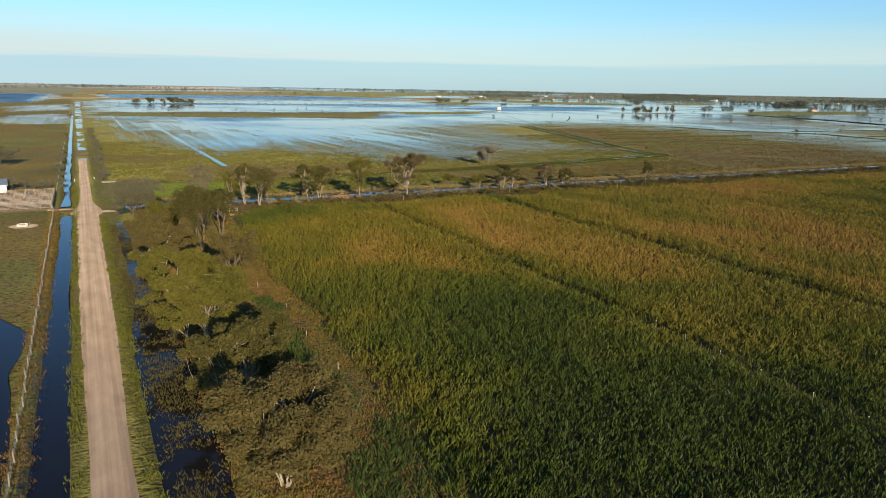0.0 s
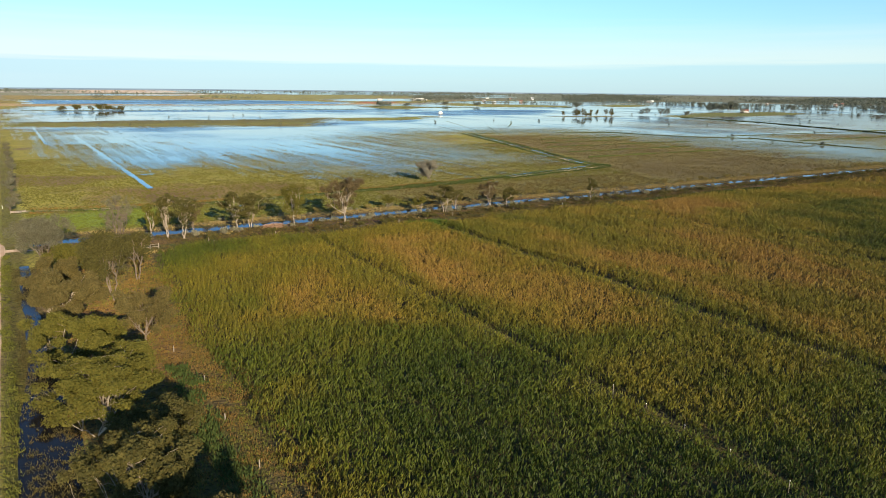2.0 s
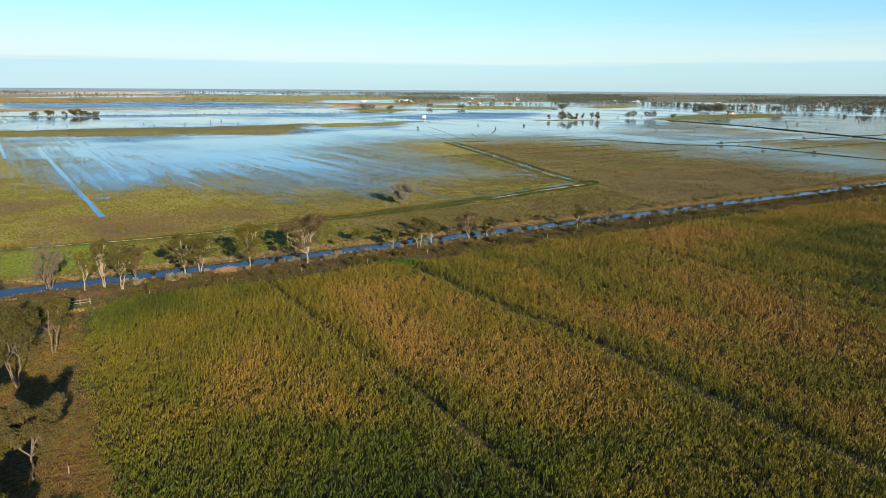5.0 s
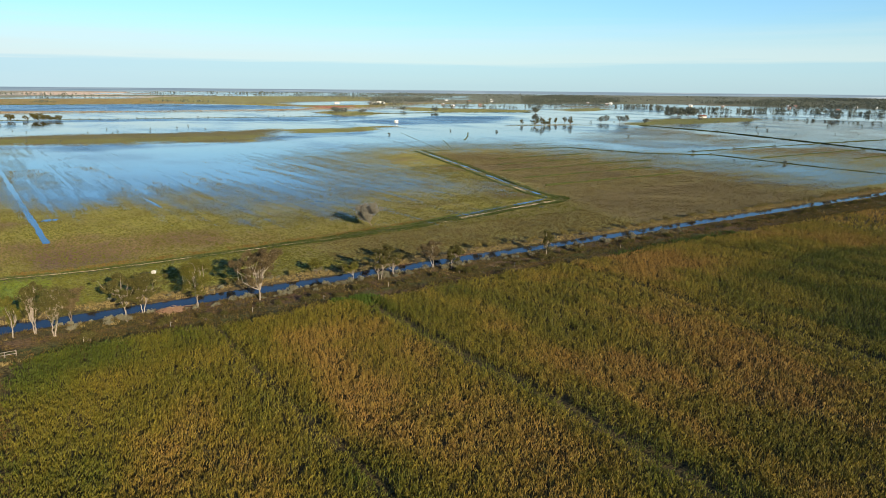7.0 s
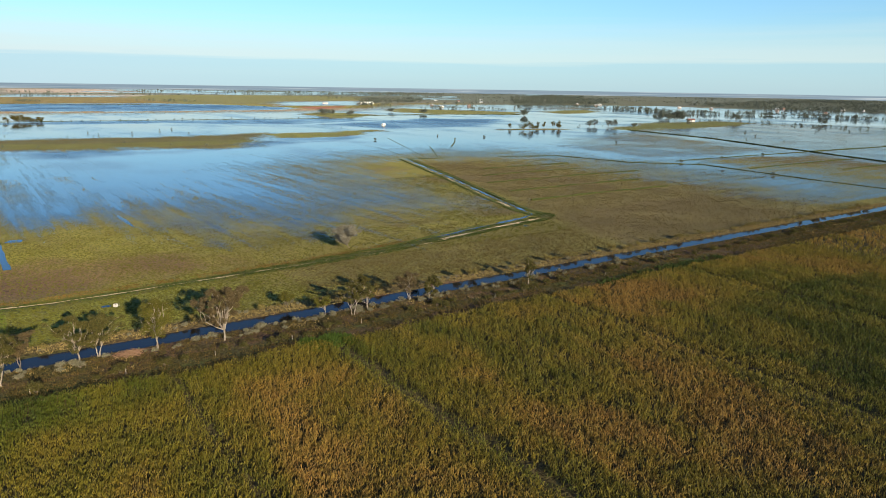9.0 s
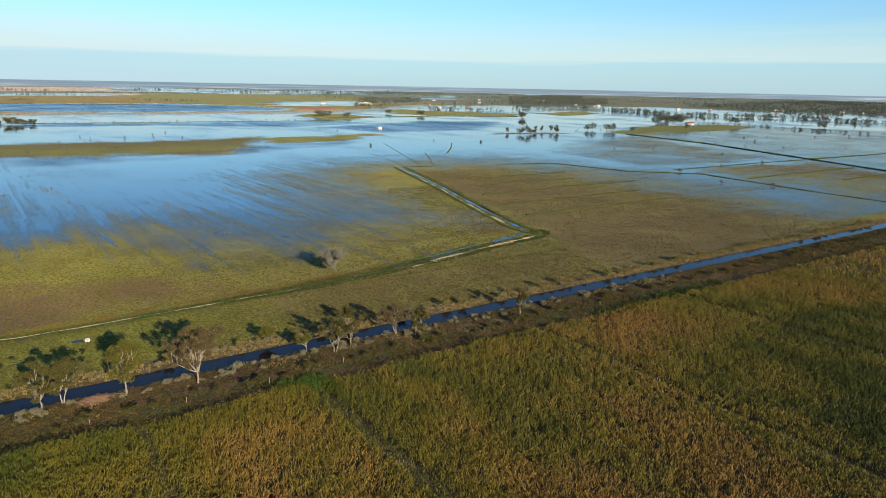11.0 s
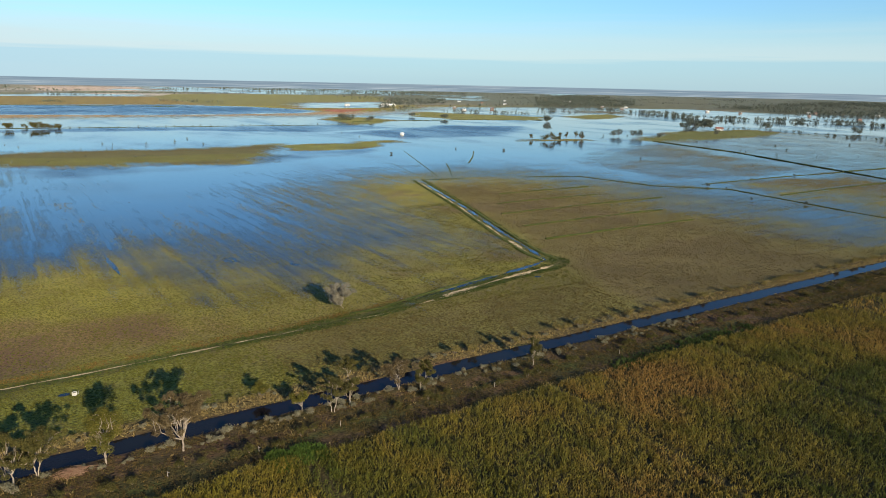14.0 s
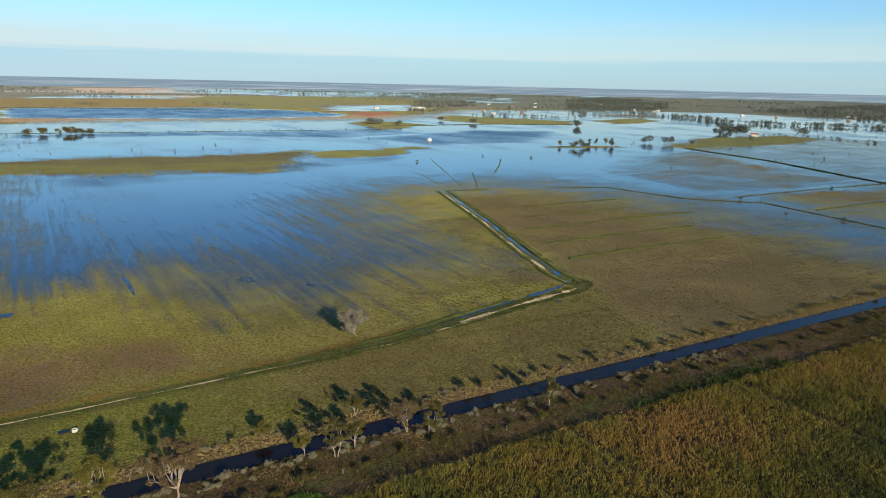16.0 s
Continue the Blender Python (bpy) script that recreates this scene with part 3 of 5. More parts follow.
    # the same painted haze, a bluish green over the nearer eastern plain
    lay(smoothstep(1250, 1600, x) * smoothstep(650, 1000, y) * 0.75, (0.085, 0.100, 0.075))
    for wood in FAR_WOODS:
        lay(smoothstep(-40, 40, inside(x, y, wood)) * 0.85, (0.070, 0.078, 0.050))
    lay(smoothstep(-10, 10, inside(x, y, OLIVE_FIELD)), (0.140, 0.138, 0.055))
    lay(smoothstep(-10, 10, inside(x, y, FAR_FIELD)), (0.165, 0.130, 0.050))
    for spit in (EAST_SPIT, MID_SPIT, GREEN_SPIT):
        lay(smoothstep(-5, 15, inside(x, y, spit)), (0.150, 0.150, 0.048))
    lay(smoothstep(-5, 10, inside(x, y, RED_FIELD)), (0.240, 0.095, 0.060))
    return np.concatenate([c, np.ones((len(x), 1))], 1)


def point_colour(me, name, rgba):
    me.attributes.new(name, "FLOAT_COLOR", "POINT").data.foreach_set("color", np.asarray(rgba, np.float32).ravel())


def point_value(me, name, values):
    me.attributes.new(name, "FLOAT", "POINT").data.foreach_set("value", np.asarray(values, np.float32).ravel())


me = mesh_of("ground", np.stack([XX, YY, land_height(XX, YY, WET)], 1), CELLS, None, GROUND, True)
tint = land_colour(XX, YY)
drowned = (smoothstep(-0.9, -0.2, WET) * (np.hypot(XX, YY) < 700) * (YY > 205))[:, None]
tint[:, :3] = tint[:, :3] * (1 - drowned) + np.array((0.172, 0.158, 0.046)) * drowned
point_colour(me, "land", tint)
ground = tagged(new("ground", me), "flat olive pasture plain, partly flooded, under low sun", "ground", "", "structure")

# flood water lies over the low paddocks, grass standing through it at the edges
keep = (WET[CELLS].max(1) > -0.95) & ((XX[CELLS].mean(1) > -7) | (YY[CELLS].mean(1) > 130)) & (np.abs(YY[CELLS].mean(1) - CANAL_Y) > 20)
used, back_to = np.unique(CELLS[keep], return_inverse=True)
far_up = 6 * smoothstep(3000, 4900, np.hypot(XX - 20, YY))
me = mesh_of("water", np.stack([XX, YY, far_up + 0.19 - 0.19 * smoothstep(-0.5, 0.0, WET)], 1)[used], back_to.reshape(-1, 4), None, FLOOD, True)
point_value(me, "wet", WET[used])
windy = np.maximum.reduce([
    0.65 * smoothstep(0, 25, inside(XX, YY, FAR_LAKE)),
    smoothstep(0, 25, inside(XX, YY, [(-52, 1200), (-420, 1150), (-420, 2000), (-49, 2000)])),
    0.45 * smoothstep(-12, 18, inside(XX, YY, [(20, 735), (105, 706), (210, 685), (300, 735), (345, 765), (430, 760), (420, 735), (300, 690), (200, 625), (100, 640), (20, 670)]) + 14 * value_noise(XX, YY, 30, 45)),
    0.5 * smoothstep(-10, 20, inside(XX, YY, [(60, 1180), (600, 1160), (640, 1060), (480, 1010), (300, 1090), (60, 1110)])),
    0.6 * smoothstep(-10, 40, inside(XX, YY, [(480, 1010), (760, 1120), (900, 1050), (700, 850), (520, 860)])),
])
point_value(me, "ruffled", windy[used])
point_value(me, "rows", smoothstep(300, 330, XX[used] - 0.31 * (YY[used] - 400)))
tagged(new("water", me), "shallow blue flood water with grass standing through it", "water", "", "structure")


def strip(name, xs, centre, half, z, material, label, category, rough_edge=0.0, seed=0, vertical=False, crown=0.0):
    """A ribbon of surface: along x, or along y where vertical."""
    xs = np.asarray(xs, float)
    c, h = (np.asarray(v(xs) if callable(v) else np.full(len(xs), v), float) for v in (centre, half))
    rows = []
    for k, s in enumerate(np.linspace(-1, 1, 7)):
        off = c + h * s + (rough_edge * value_noise(xs, xs * 0 + k, 7.0, seed + (s > 0)) if abs(s) == 1 else 0)
        zz = z + crown * (1 - s * s) + 0 * xs
        rows.append(np.stack([off, xs, zz] if vertical else [xs, off, zz], 1))
    n = len(xs)
    f = (np.arange(n - 1)[None, :] + n * np.arange(6)[:, None]).ravel()
    q = np.stack([f, f + 1, f + n + 1, f + n], 1)
    me = mesh_of(name, np.concatenate(rows), q[:, ::-1] if vertical else q, None, material, True)
    return tagged(new(name, me), label, category, "", "structure")


strip("canal_water", np.arange(9, 900, 2.0), lambda v: CANAL_Y + 0.5 * value_noise(v, 0 * v, 30, 3), 3.2, -0.10, MURKY, "still dark blue water in a straight irrigation canal", "canal", 0.5, 20)
strip("ditch_water", np.arange(-60, 190, 2.0), -4.6, lambda v: 1.7 - 0.5 * smoothstep(80, 120, v), -0.22, MURKY, "dark still water in a roadside ditch", "ditch water", 0.35, 24, True)
strip("ditch_water", np.arange(203, 760, 4.0), -5.0, 0.9, -0.12, STILL, "shallow water lying in a roadside ditch", "ditch water", 0.6, 26, True)
strip("paddock_water", np.arange(-60, 116, 2.0), lambda v: -20 + 0.3 * smoothstep(80, 116, v), lambda v: 11.4 - 6 * smoothstep(94, 116, v), -0.06, MURKY, "dark water lying in a low paddock", "flood water", 0.9, 29, True)
strip("swamp_water", np.arange(-60, 176, 2.0), 6.6, lambda v: 2.8 + 0.6 * value_noise(v, 0 * v, 18, 5) - 1.9 * smoothstep(95, 130, v), -0.16, MURKY, "dark swampy water below roadside gum trees", "ditch water", 0.5, 28, True)
for k, ((x0, y0), (x1, y1), half) in enumerate(SIDE_DITCHES):
    strip("field_ditch_water", np.arange(y0 + 26, y1, 3.0), lambda v, a=x0, b=x1, c=y0, d=y1: a + (b - a) * (v - c) / (d - c), half * 0.9, 0.01, STILL, "narrow field drain brimming with blue water", "ditch water", 0.4, 30 + k, True)
strip("road", np.arange(-400, 331, 1.5), 0.0, lambda v: 1.8 + 0.45 * smoothstep(60, 110, v) - 0.75 * smoothstep(196, 215, v) + 1.6 * np.exp(-(((v - 192) / 6.0) ** 2)) + 0.15 * value_noise(v, 0 * v, 12, 8), 0.03, DIRT, "straight pale dirt road with wheel tracks", "road", 0.10, 34, True, 0.09)
strip("flooded_road", np.arange(322, 1230, 4.0), 0.0, lambda v: 1.7 + 1.2 * smoothstep(400, 800, v), 0.045, STILL, "dirt road lying under blue flood water", "flooded road", 0.35, 36, True)
strip("side_track", np.arange(2.5, 22, 1.0), 190.5, lambda v: 1.6 + 0 * v, 0.10, DIRT, "short dirt crossing leading off the road", "track", 0.4, 38)
strip("side_track", np.arange(-9, -1.5, 1.0), 197.0, lambda v: 1.3 + 0 * v, 0.10, DIRT, "dirt crossing over the ditch to the yards", "track", 0.3, 39)


def ribbon(name, line, half, lift, material, label, category, seed=0):
    """A narrow track that follows a bent line over the land."""
    p = np.asarray(line, float)
    s = np.concatenate([[0], np.cumsum(np.hypot(*np.diff(p, axis=0).T))])
    t = np.arange(0, s[-1], 1.5)
    c = np.stack([np.interp(t, s, p[:, k]) for k in (0, 1)], 1)
    d = np.gradient(c, axis=0)
    d /= np.hypot(*d.T)[:, None] + 1e-9
    side = np.stack([-d[:, 1], d[:, 0]], 1)
    w = half * np.clip(0.70 + 1.1 * value_noise(t, 0 * t, 8, seed) + 0.6 * value_noise(t, 0 * t, 3, seed + 9), 0.01, 1.6)[:, None]
    rows = [c + side * w * k for k in (-1, -0.3, 0.3, 1)]
    n = len(t)
    verts = np.concatenate([np.concatenate([r, (land_height(r[:, 0], r[:, 1]) + lift)[:, None]], 1) for r in rows])
    f = (np.arange(n - 1)[None, :] + n * np.arange(3)[:, None]).ravel()
    return tagged(new(name, mesh_of(name, verts, np.stack([f + n, f + n + 1, f + 1, f], 1)[:, ::-1], None, material, True)), label, category, "", "structure")


ribbon("farm_track", [(x, y + (0.8 if x < 90 else 0.0) - (2.5 if x > 150 else 0.0)) for x, y in TRACK[:-4]], 0.34, 0.05, PALE_DIRT, "narrow pale earth track along a grassy bank", "track", 3)
ribbon("farm_track", [(192, 251.6), (204, 255.0), (223, 259.2), (237, 262.0), (255, 265.8), (264, 269.6), (267.6, 273.6), (267.6, 277), (265.6, 283)], 1.2, 0.10, PALE_DIRT, "pale bare earth bank beside a field drain", "track", 4)
ribbon("levee_track", [(x - 2.6, y) for x, y in LEVEE], 0.7, 0.12, PALE_DIRT, "pale strip of bare earth on a levee", "track", 5)
ribbon("levee_water", [(172, 252.4), (192, 256.0), (211, 260.6), (230, 265.4), (250, 270.4), (260, 275)] + [(x + 0.6, y) for x, y in LEVEE[1:]], 0.9, 0.13, STILL, "narrow drain of blue water beside a levee", "ditch water", 6)


# ---------------------------------------------------------------- plants
def cards(centre, axis, side, length, width):
    """Kite-shaped leaves: a quad each, from its foot along axis, as wide as width along side."""
    foot, tip = centre, centre + axis * length[:, None]
    mid = centre + axis * (length * 0.45)[:, None]
    half = side * (width * 0.5)[:, None]
    verts = np.stack([foot, mid - half, tip, mid + half], 1).reshape(-1, 3)
    return verts, np.arange(len(verts)).reshape(-1, 4)


def unit(v):
    return v / (np.linalg.norm(v, axis=-1, keepdims=True) + 1e-9)


def foliage(rng, clumps, count, size, droop=0.5):
    """Leaves round clumps given as rows of x, y, z, radius, flatness."""
    clumps = np.asarray(clumps, float)
    share = clumps[:, 3] ** 2
    which = rng.choice(len(clumps), count, p=share / share.sum())
    d = unit(rng.normal(size=(count, 3)))
    reach = rng.random(count) ** 0.3
    c = clumps[which]
    pos = c[:, :3] + d * (c[:, 3] * reach)[:, None] * np.stack([np.ones(count), np.ones(count), c[:, 4]], 1)
    face = unit(d + 0.55 * rng.normal(size=(count, 3)) + np.array([0, 0, 0.25]))
    axis = unit(np.cross(face, rng.normal(size=(count, 3))) - np.array([0, 0, droop * 0.6]))
    side = unit(np.cross(axis, face))
    length = size * rng.uniform(0.6, 1.35, count)
    return cards(pos, axis, side, length, length * rng.uniform(0.45, 0.75, count))


def tubes(paths, sides=6):
    """Tapered limbs: every path is a list of (point, radius)."""
    verts, quads, n = [], [], 0
    ring = np.linspace(0, 2 * np.pi, sides, endpoint=False)
    for path in paths:
        p = np.array([q for q, _ in path], float)
        r = np.array([q for _, q in path], float)
        d = unit(np.gradient(p, axis=0))
        a = unit(np.cross(d, [0.31, 0.87, 0.21]))
        b = np.cross(d, a)
        v = p[:, None] + r[:, None, None] * (np.cos(ring)[None, :, None] * a[:, None] + np.sin(ring)[None, :, None] * b[:, None])
        verts.append(v.reshape(-1, 3))
        for k in range(len(p) - 1):
            i = n + k * sides + np.arange(sides)
            j = n + k * sides + (np.arange(sides) + 1) % sides
            quads.append(np.stack([i, j, j + sides, i + sides], 1))
        n += len(p) * sides
    return np.concatenate(verts), np.concatenate(quads)


def bend(rng, a, b, r0, r1, steps=5, wobble=0.06):
    a, b = np.asarray(a, float), np.asarray(b, float)
    span = np.linalg.norm(b - a)
    out = []
    for k in range(steps):
        t = k / (steps - 1)
        p = a + (b - a) * t + np.array([0, 0, 1]) * span * 0.10 * math.sin(t * math.pi)
        if 0 < k < steps - 1:
            p = p + rng.normal(size=3) * span * wobble
        out.append((p, r0 + (r1 - r0) * t))
    return out


def gum_tree(seed, x, y, h, r, leaves, size, leaf, bark, label, stems=1, fork=0.35, lean=(0, 0), flat=0.6, limbs=4, twigs=3, spread=0.5, bare=0.0, clump=0.27, category="tree", group="", name="gum_tree", density=3.0):
    """A tree of pale limbs that fork into a crown of separate leaf clumps; spread lifts the crown's underside."""
    rng = np.random.default_rng(seed)
    z0 = float(land_height(np.array([x]), np.array([y]))[0]) - 0.12
    tree = thing(name, pose(x, y, z0), label, category, group)
    trunk, branch, clumps = [], [], []
    thick = 0.0125 * h + 0.03
    if group != "gum trees beside the dirt road":
        fork *= 0.78
    low = h * (0.20 + 0.45 * spread - (0.06 if group == "gum trees along the canal" else 0.0))
    for s in range(stems):
        a0 = rng.uniform(0, 2 * math.pi) + s * 2 * math.pi / stems
        out = np.array([math.cos(a0), math.sin(a0), 0]) * (stems > 1)
        foot = out * 0.25
        top = out * r * 0.28 + np.array([lean[0] * h * fork, lean[1] * h * fork, h * fork * rng.uniform(0.85, 1.1)])
        rad = thick / math.sqrt(stems) * (1.15 if stems > 1 else 1)
        trunk.append([(foot + np.array([0, 0, -0.25]), rad * 1.4)] + bend(rng, foot, top, rad * 1.1, rad * 0.75, 6, 0.025))
        for k in range(limbs):
            turn = a0 + (k * 2 * math.pi / limbs if stems == 1 else (k / max(1, limbs - 1) - 0.5) * 2.6) + rng.uniform(-0.35, 0.35)
            up = rng.uniform(0.15, 1.0) if k else 1.0
            wide = r * (0.25 + 0.65 * math.sqrt(max(0.0, 1 - up * up * 0.9))) * rng.uniform(0.8, 1.1) * (0.35 if k == 0 else 1)
            end = np.array([lean[0] * h + wide * math.cos(turn), lean[1] * h + wide * math.sin(turn), low + (h * 0.93 - low) * up])
            line = bend(rng, top, end, rad * 0.72, rad * 0.26)
            branch.append(line)
            clumps.append((*end, r * clump * rng.uniform(0.65, 1.0), flat))
            for j in range(twigs + 2):
                root = line[1 + j % 4][0]
                b = turn + rng.uniform(-1.4, 1.4)
                tip = root + np.array([math.cos(b), math.sin(b), 0]) * r * rng.uniform(0.2, 0.5) + np.array([0, 0, (h * 0.97 - root[2]) * rng.uniform(0.05, 0.75)])
                tip[2] = max(tip[2], low)
                branch.append(bend(rng, root, tip, rad * 0.30, rad * 0.07, 4))
                if rng.random() >= bare:
                    clumps.append((*tip, r * clump * rng.uniform(0.5, 1.0), flat))
                else:
                    for _ in range(3):
                        branch.append(bend(rng, tip, tip + rng.normal(size=3) * r * 0.18 + np.array([0, 0, r * 0.2]), rad * 0.07, rad * 0.02, 3))
    v, q = tubes(trunk, 8)
    attach("trunk", mesh_of("trunk", v, q, None, bark, True), tree)
    v, q = tubes(branch, 5)
    attach("branchwork", mesh_of("branchwork", v, q, None, bark, True), tree)
    v, q = foliage(rng, clumps, int(leaves * density * (1.1 if group == "gum trees along the canal" else 1.0)), size * 0.82)
    v[:, 2] = np.minimum(v[:, 2], h * 1.05)
    attach("crown", mesh_of("crown", v, q, None, leaf), tree)
    return tree


def shrub(seed, h, r, leaves, size, leaf, label, group="", name="shrub", category="shrub"):
    """A low bush: stems that fan out, leaves in a ragged mound. Returned at the origin."""
    rng = np.random.default_rng(seed)
    bush = thing(name, pose(0, 0, 0), label, category, group)
    stems, clumps = [], []
    for k in range(7):
        a = k * 0.9 + rng.uniform(-0.3, 0.3)
        tip = np.array([math.cos(a) * r * rng.uniform(0.2, 0.75), math.sin(a) * r * rng.uniform(0.2, 0.75), h * rng.uniform(0.45, 0.85)])
        stems.append(bend(rng, (0, 0, -0.15), tip, 0.03 + 0.008 * h, 0.01, 4))
        clumps.append((*tip, r * rng.uniform(0.3, 0.5), 0.8 * min(1.0, h / r)))
    v, q = tubes(stems, 4)
    attach("branchwork", mesh_of("branchwork", v, q, None, DARK_BARK), bush)
    v, q = foliage(rng, clumps, leaves, size, 0.1)
    v[:, 2] = np.maximum(v[:, 2], -0.05)
    attach("foliage", mesh_of("foliage", v, q, None, leaf), bush)
    return bush


def strew(kinds, spots, rng, low=0.75, high=1.3):
    """Copies of bushes at spots; the first of each kind stays as the first copy."""
    waiting = list(kinds)
    for x, y in spots:
        z = float(land_height(np.array([x]), np.array([y]))[0])
        s = rng.uniform(low, high)
        m = pose(x, y, z - 0.02, 0, 0, rng.uniform(0, 360))
        if waiting:
            ob = waiting.pop(0)
            ob.matrix_world = m
        else:
            ob = copy_thing(kinds[rng.integers(len(kinds))], m)
        ob.scale = (s, s, s * rng.uniform(0.85, 1.2))


# trees between the road and the crop
ROADSIDE = "gum trees beside the dirt road"
gum_tree(1, 12.6, 46.5, 9.6, 5.4, 13000, 0.32, GUM_GOLD, BARK, "big golden-olive gum tree beside the dirt road", 4, 0.26, (0.05, 0.02), 0.85, 5, 3, 0.06, 0, 0.22, "tree", ROADSIDE)
gum_tree(2, 11.8, 63.0, 8.8, 4.8, 9500, 0.34, GUM, BARK, "dense dark olive gum tree standing in swampy water", 3, 0.30, (0, 0), 0.85, 5, 3, 0.06, 0, 0.22, "tree", ROADSIDE)
gum_tree(3, 11.2, 84, 8.8, 6.6, 11000, 0.34, GUM_GREEN, BARK, "wide flat-topped green gum tree with bare pale limbs below", 6, 0.16, (-0.02, 0.20), 0.5, 4, 2, 0.55, 0, 0.20, "tree", ROADSIDE)
gum_tree(4, 10.8, 105, 7.6, 5.6, 9000, 0.34, GUM_GREEN, BARK, "low spreading green gum tree beside the ditch", 2, 0.32, (0, 0), 0.7, 4, 2, 0.10, 0, 0.24, "tree", ROADSIDE)
gum_tree(5, 10.6, 125, 9.4, 5.8, 9000, 0.36, GUM_GOLD, BARK, "bushy golden gum tree in dry grass", 2, 0.32, (0, 0), 0.8, 4, 2, 0.10, 0, 0.25, "tree", ROADSIDE)
gum_tree(6, 20.0, 106.5, 9.4, 4.4, 4600, 0.32, GUM_GOLD, DARK_BARK, "open golden-brown gum tree on one pale trunk", 1, 0.36, (0.02, 0), 0.75, 6, 4, 0.35, 0.05, 0.27, "tree", ROADSIDE)
gum_tree(7, 19.7, 137, 12.4, 4.8, 6000, 0.34, GUM, DARK_BARK, "tall gum tree of several pale upright stems", 4, 0.36, (0, 0), 1.0, 4, 4, 0.30, 0.05, 0.26, "tree", ROADSIDE)
gum_tree(8, 25.5, 150, 9.8, 3.4, 3000, 0.34, GUM, DARK_BARK, "slender gum tree with thin pale stems", 2, 0.36, (0, 0), 1.0, 4, 3, 0.25, 0.05, 0.3, "tree", ROADSIDE)
gum_tree(9, 10.2, 176, 9.6, 5.6, 6500, 0.34, GREY_LEAF, DARK_BARK, "feathery grey-brown tree beside the road crossing", 5, 0.25, (0, 0), 1.2, 4, 4, 0.05, 0.1, 0.22, "tree", ROADSIDE)
gum_tree(10, 10.0, 146, 7.6, 4.8, 6000, 0.34, GUM_GOLD, DARK_BARK, "golden gum tree with drooping leaves", 2, 0.3, (0, 0), 0.8, 4, 1, 0.10, 0, 0.25, "tree", ROADSIDE)
gum_tree(11, 13.5, 160, 6.6, 4.0, 4200, 0.34, GUM_GREEN, DARK_BARK, "low green tree among roadside gums", 3, 0.3, (0, 0), 0.8, 4, 4, 0.10, 0, 0.28, "tree", ROADSIDE)
gum_tree(12, 16.5, 75, 6.0, 3.6, 4200, 0.32, GUM, DARK_BARK, "small dark gum tree at the edge of the swamp", 2, 0.3, (0, 0), 0.8, 4, 4, 0.10, 0, 0.30, "tree", ROADSIDE)
gum_tree(13, 17.5, 54, 5.0, 3.2, 3200, 0.32, GUM_GOLD, DARK_BARK, "small golden gum tree below a larger one", 2, 0.3, (0, 0), 0.8, 4, 4, 0.10, 0, 0.30, "tree", ROADSIDE)

# trees along the canal
BANK = "gum trees along the canal"
gum_tree(20, 28.0, 195.0, 12.4, 3.4, 1100, 0.34, GREY_LEAF, DARK_BARK, "tall half-bare brown tree with thin twigs", 4, 0.3, (0, 0), 1.2, 4, 4, 0.18, 0.6, 0.20, "tree", BANK)
gum_tree(21, 34.5, 189.0, 9.0, 1.7, 900, 0.34, GUM_GREEN, BARK, "slender green gum tree with one stem", 1, 0.3, (0, 0), 1.4, 4, 3, 0.13, 0, 0.43, "tree", BANK)
gum_tree(22, 38.6, 189.0, 11.4, 2.4, 1500, 0.36, GUM, BARK, "tall narrow gum tree on the canal bank", 2, 0.30, (0, 0), 1.1, 5, 3, 0.18, 0, 0.37, "tree", BANK)
gum_tree(23, 41.5, 185.5, 10.8, 3.0, 1500, 0.36, GUM, BARK, "gum tree with bare lower stems", 2, 0.38, (0.02, 0), 0.8, 5, 3, 0.28, 0, 0.35, "tree", BANK)
gum_tree(24, 46.0, 193.5, 8.2, 3.2, 1600, 0.36, GUM_BROWN, DARK_BARK, "brown-leaved gum tree leaning over the canal", 2, 0.4, (0.1, 0), 0.6, 4, 3, 0.28, 0, 0.31, "tree", BANK)
gum_tree(25, 56.3, 190.5, 10.3, 4.4, 2300, 0.36, GUM, BARK, "forked gum tree with clumped dark leaves", 1, 0.34, (-0.08, 0), 0.6, 7, 3, 0.33, 0, 0.24, "tree", BANK)
gum_tree(26, 60.3, 192.0, 9.6, 3.6, 2000, 0.36, GUM, BARK, "leaning gum tree with dark leaf clumps", 2, 0.36, (0.14, 0), 0.7, 5, 3, 0.18, 0, 0.28, "tree", BANK)
gum_tree(27, 72.0, 190.5, 11.2, 3.3, 2600, 0.36, GUM_GREEN, BARK, "upright olive gum tree with two pale stems", 2, 0.33, (0, 0), 1.0, 4, 3, 0.18, 0, 0.35, "tree", BANK)
gum_tree(28, 86.0, 187.6, 13.2, 5.4, 4200, 0.36, GUM_BROWN, BARK, "largest gum tree, broad crown on white limbs", 1, 0.24, (0, 0), 0.85, 9, 4, 0.18, 0.05, 0.20, "tree", BANK)
gum_tree(29, 119.5, 188.0, 8.6, 3.4, 1300, 0.36, GUM, BARK, "small forked gum tree with sparse leaf clumps", 2, 0.4, (0.05, 0), 0.6, 3, 3, 0.28, 0.1, 0.27, "tree", BANK)
gum_tree(30, 124.5, 189.5, 6.4, 2.8, 900, 0.36, GUM, BARK, "low gum tree with bare pale limbs", 2, 0.35, (0.1, 0), 0.6, 3, 3, 0.28, 0.3, 0.27, "tree", BANK)
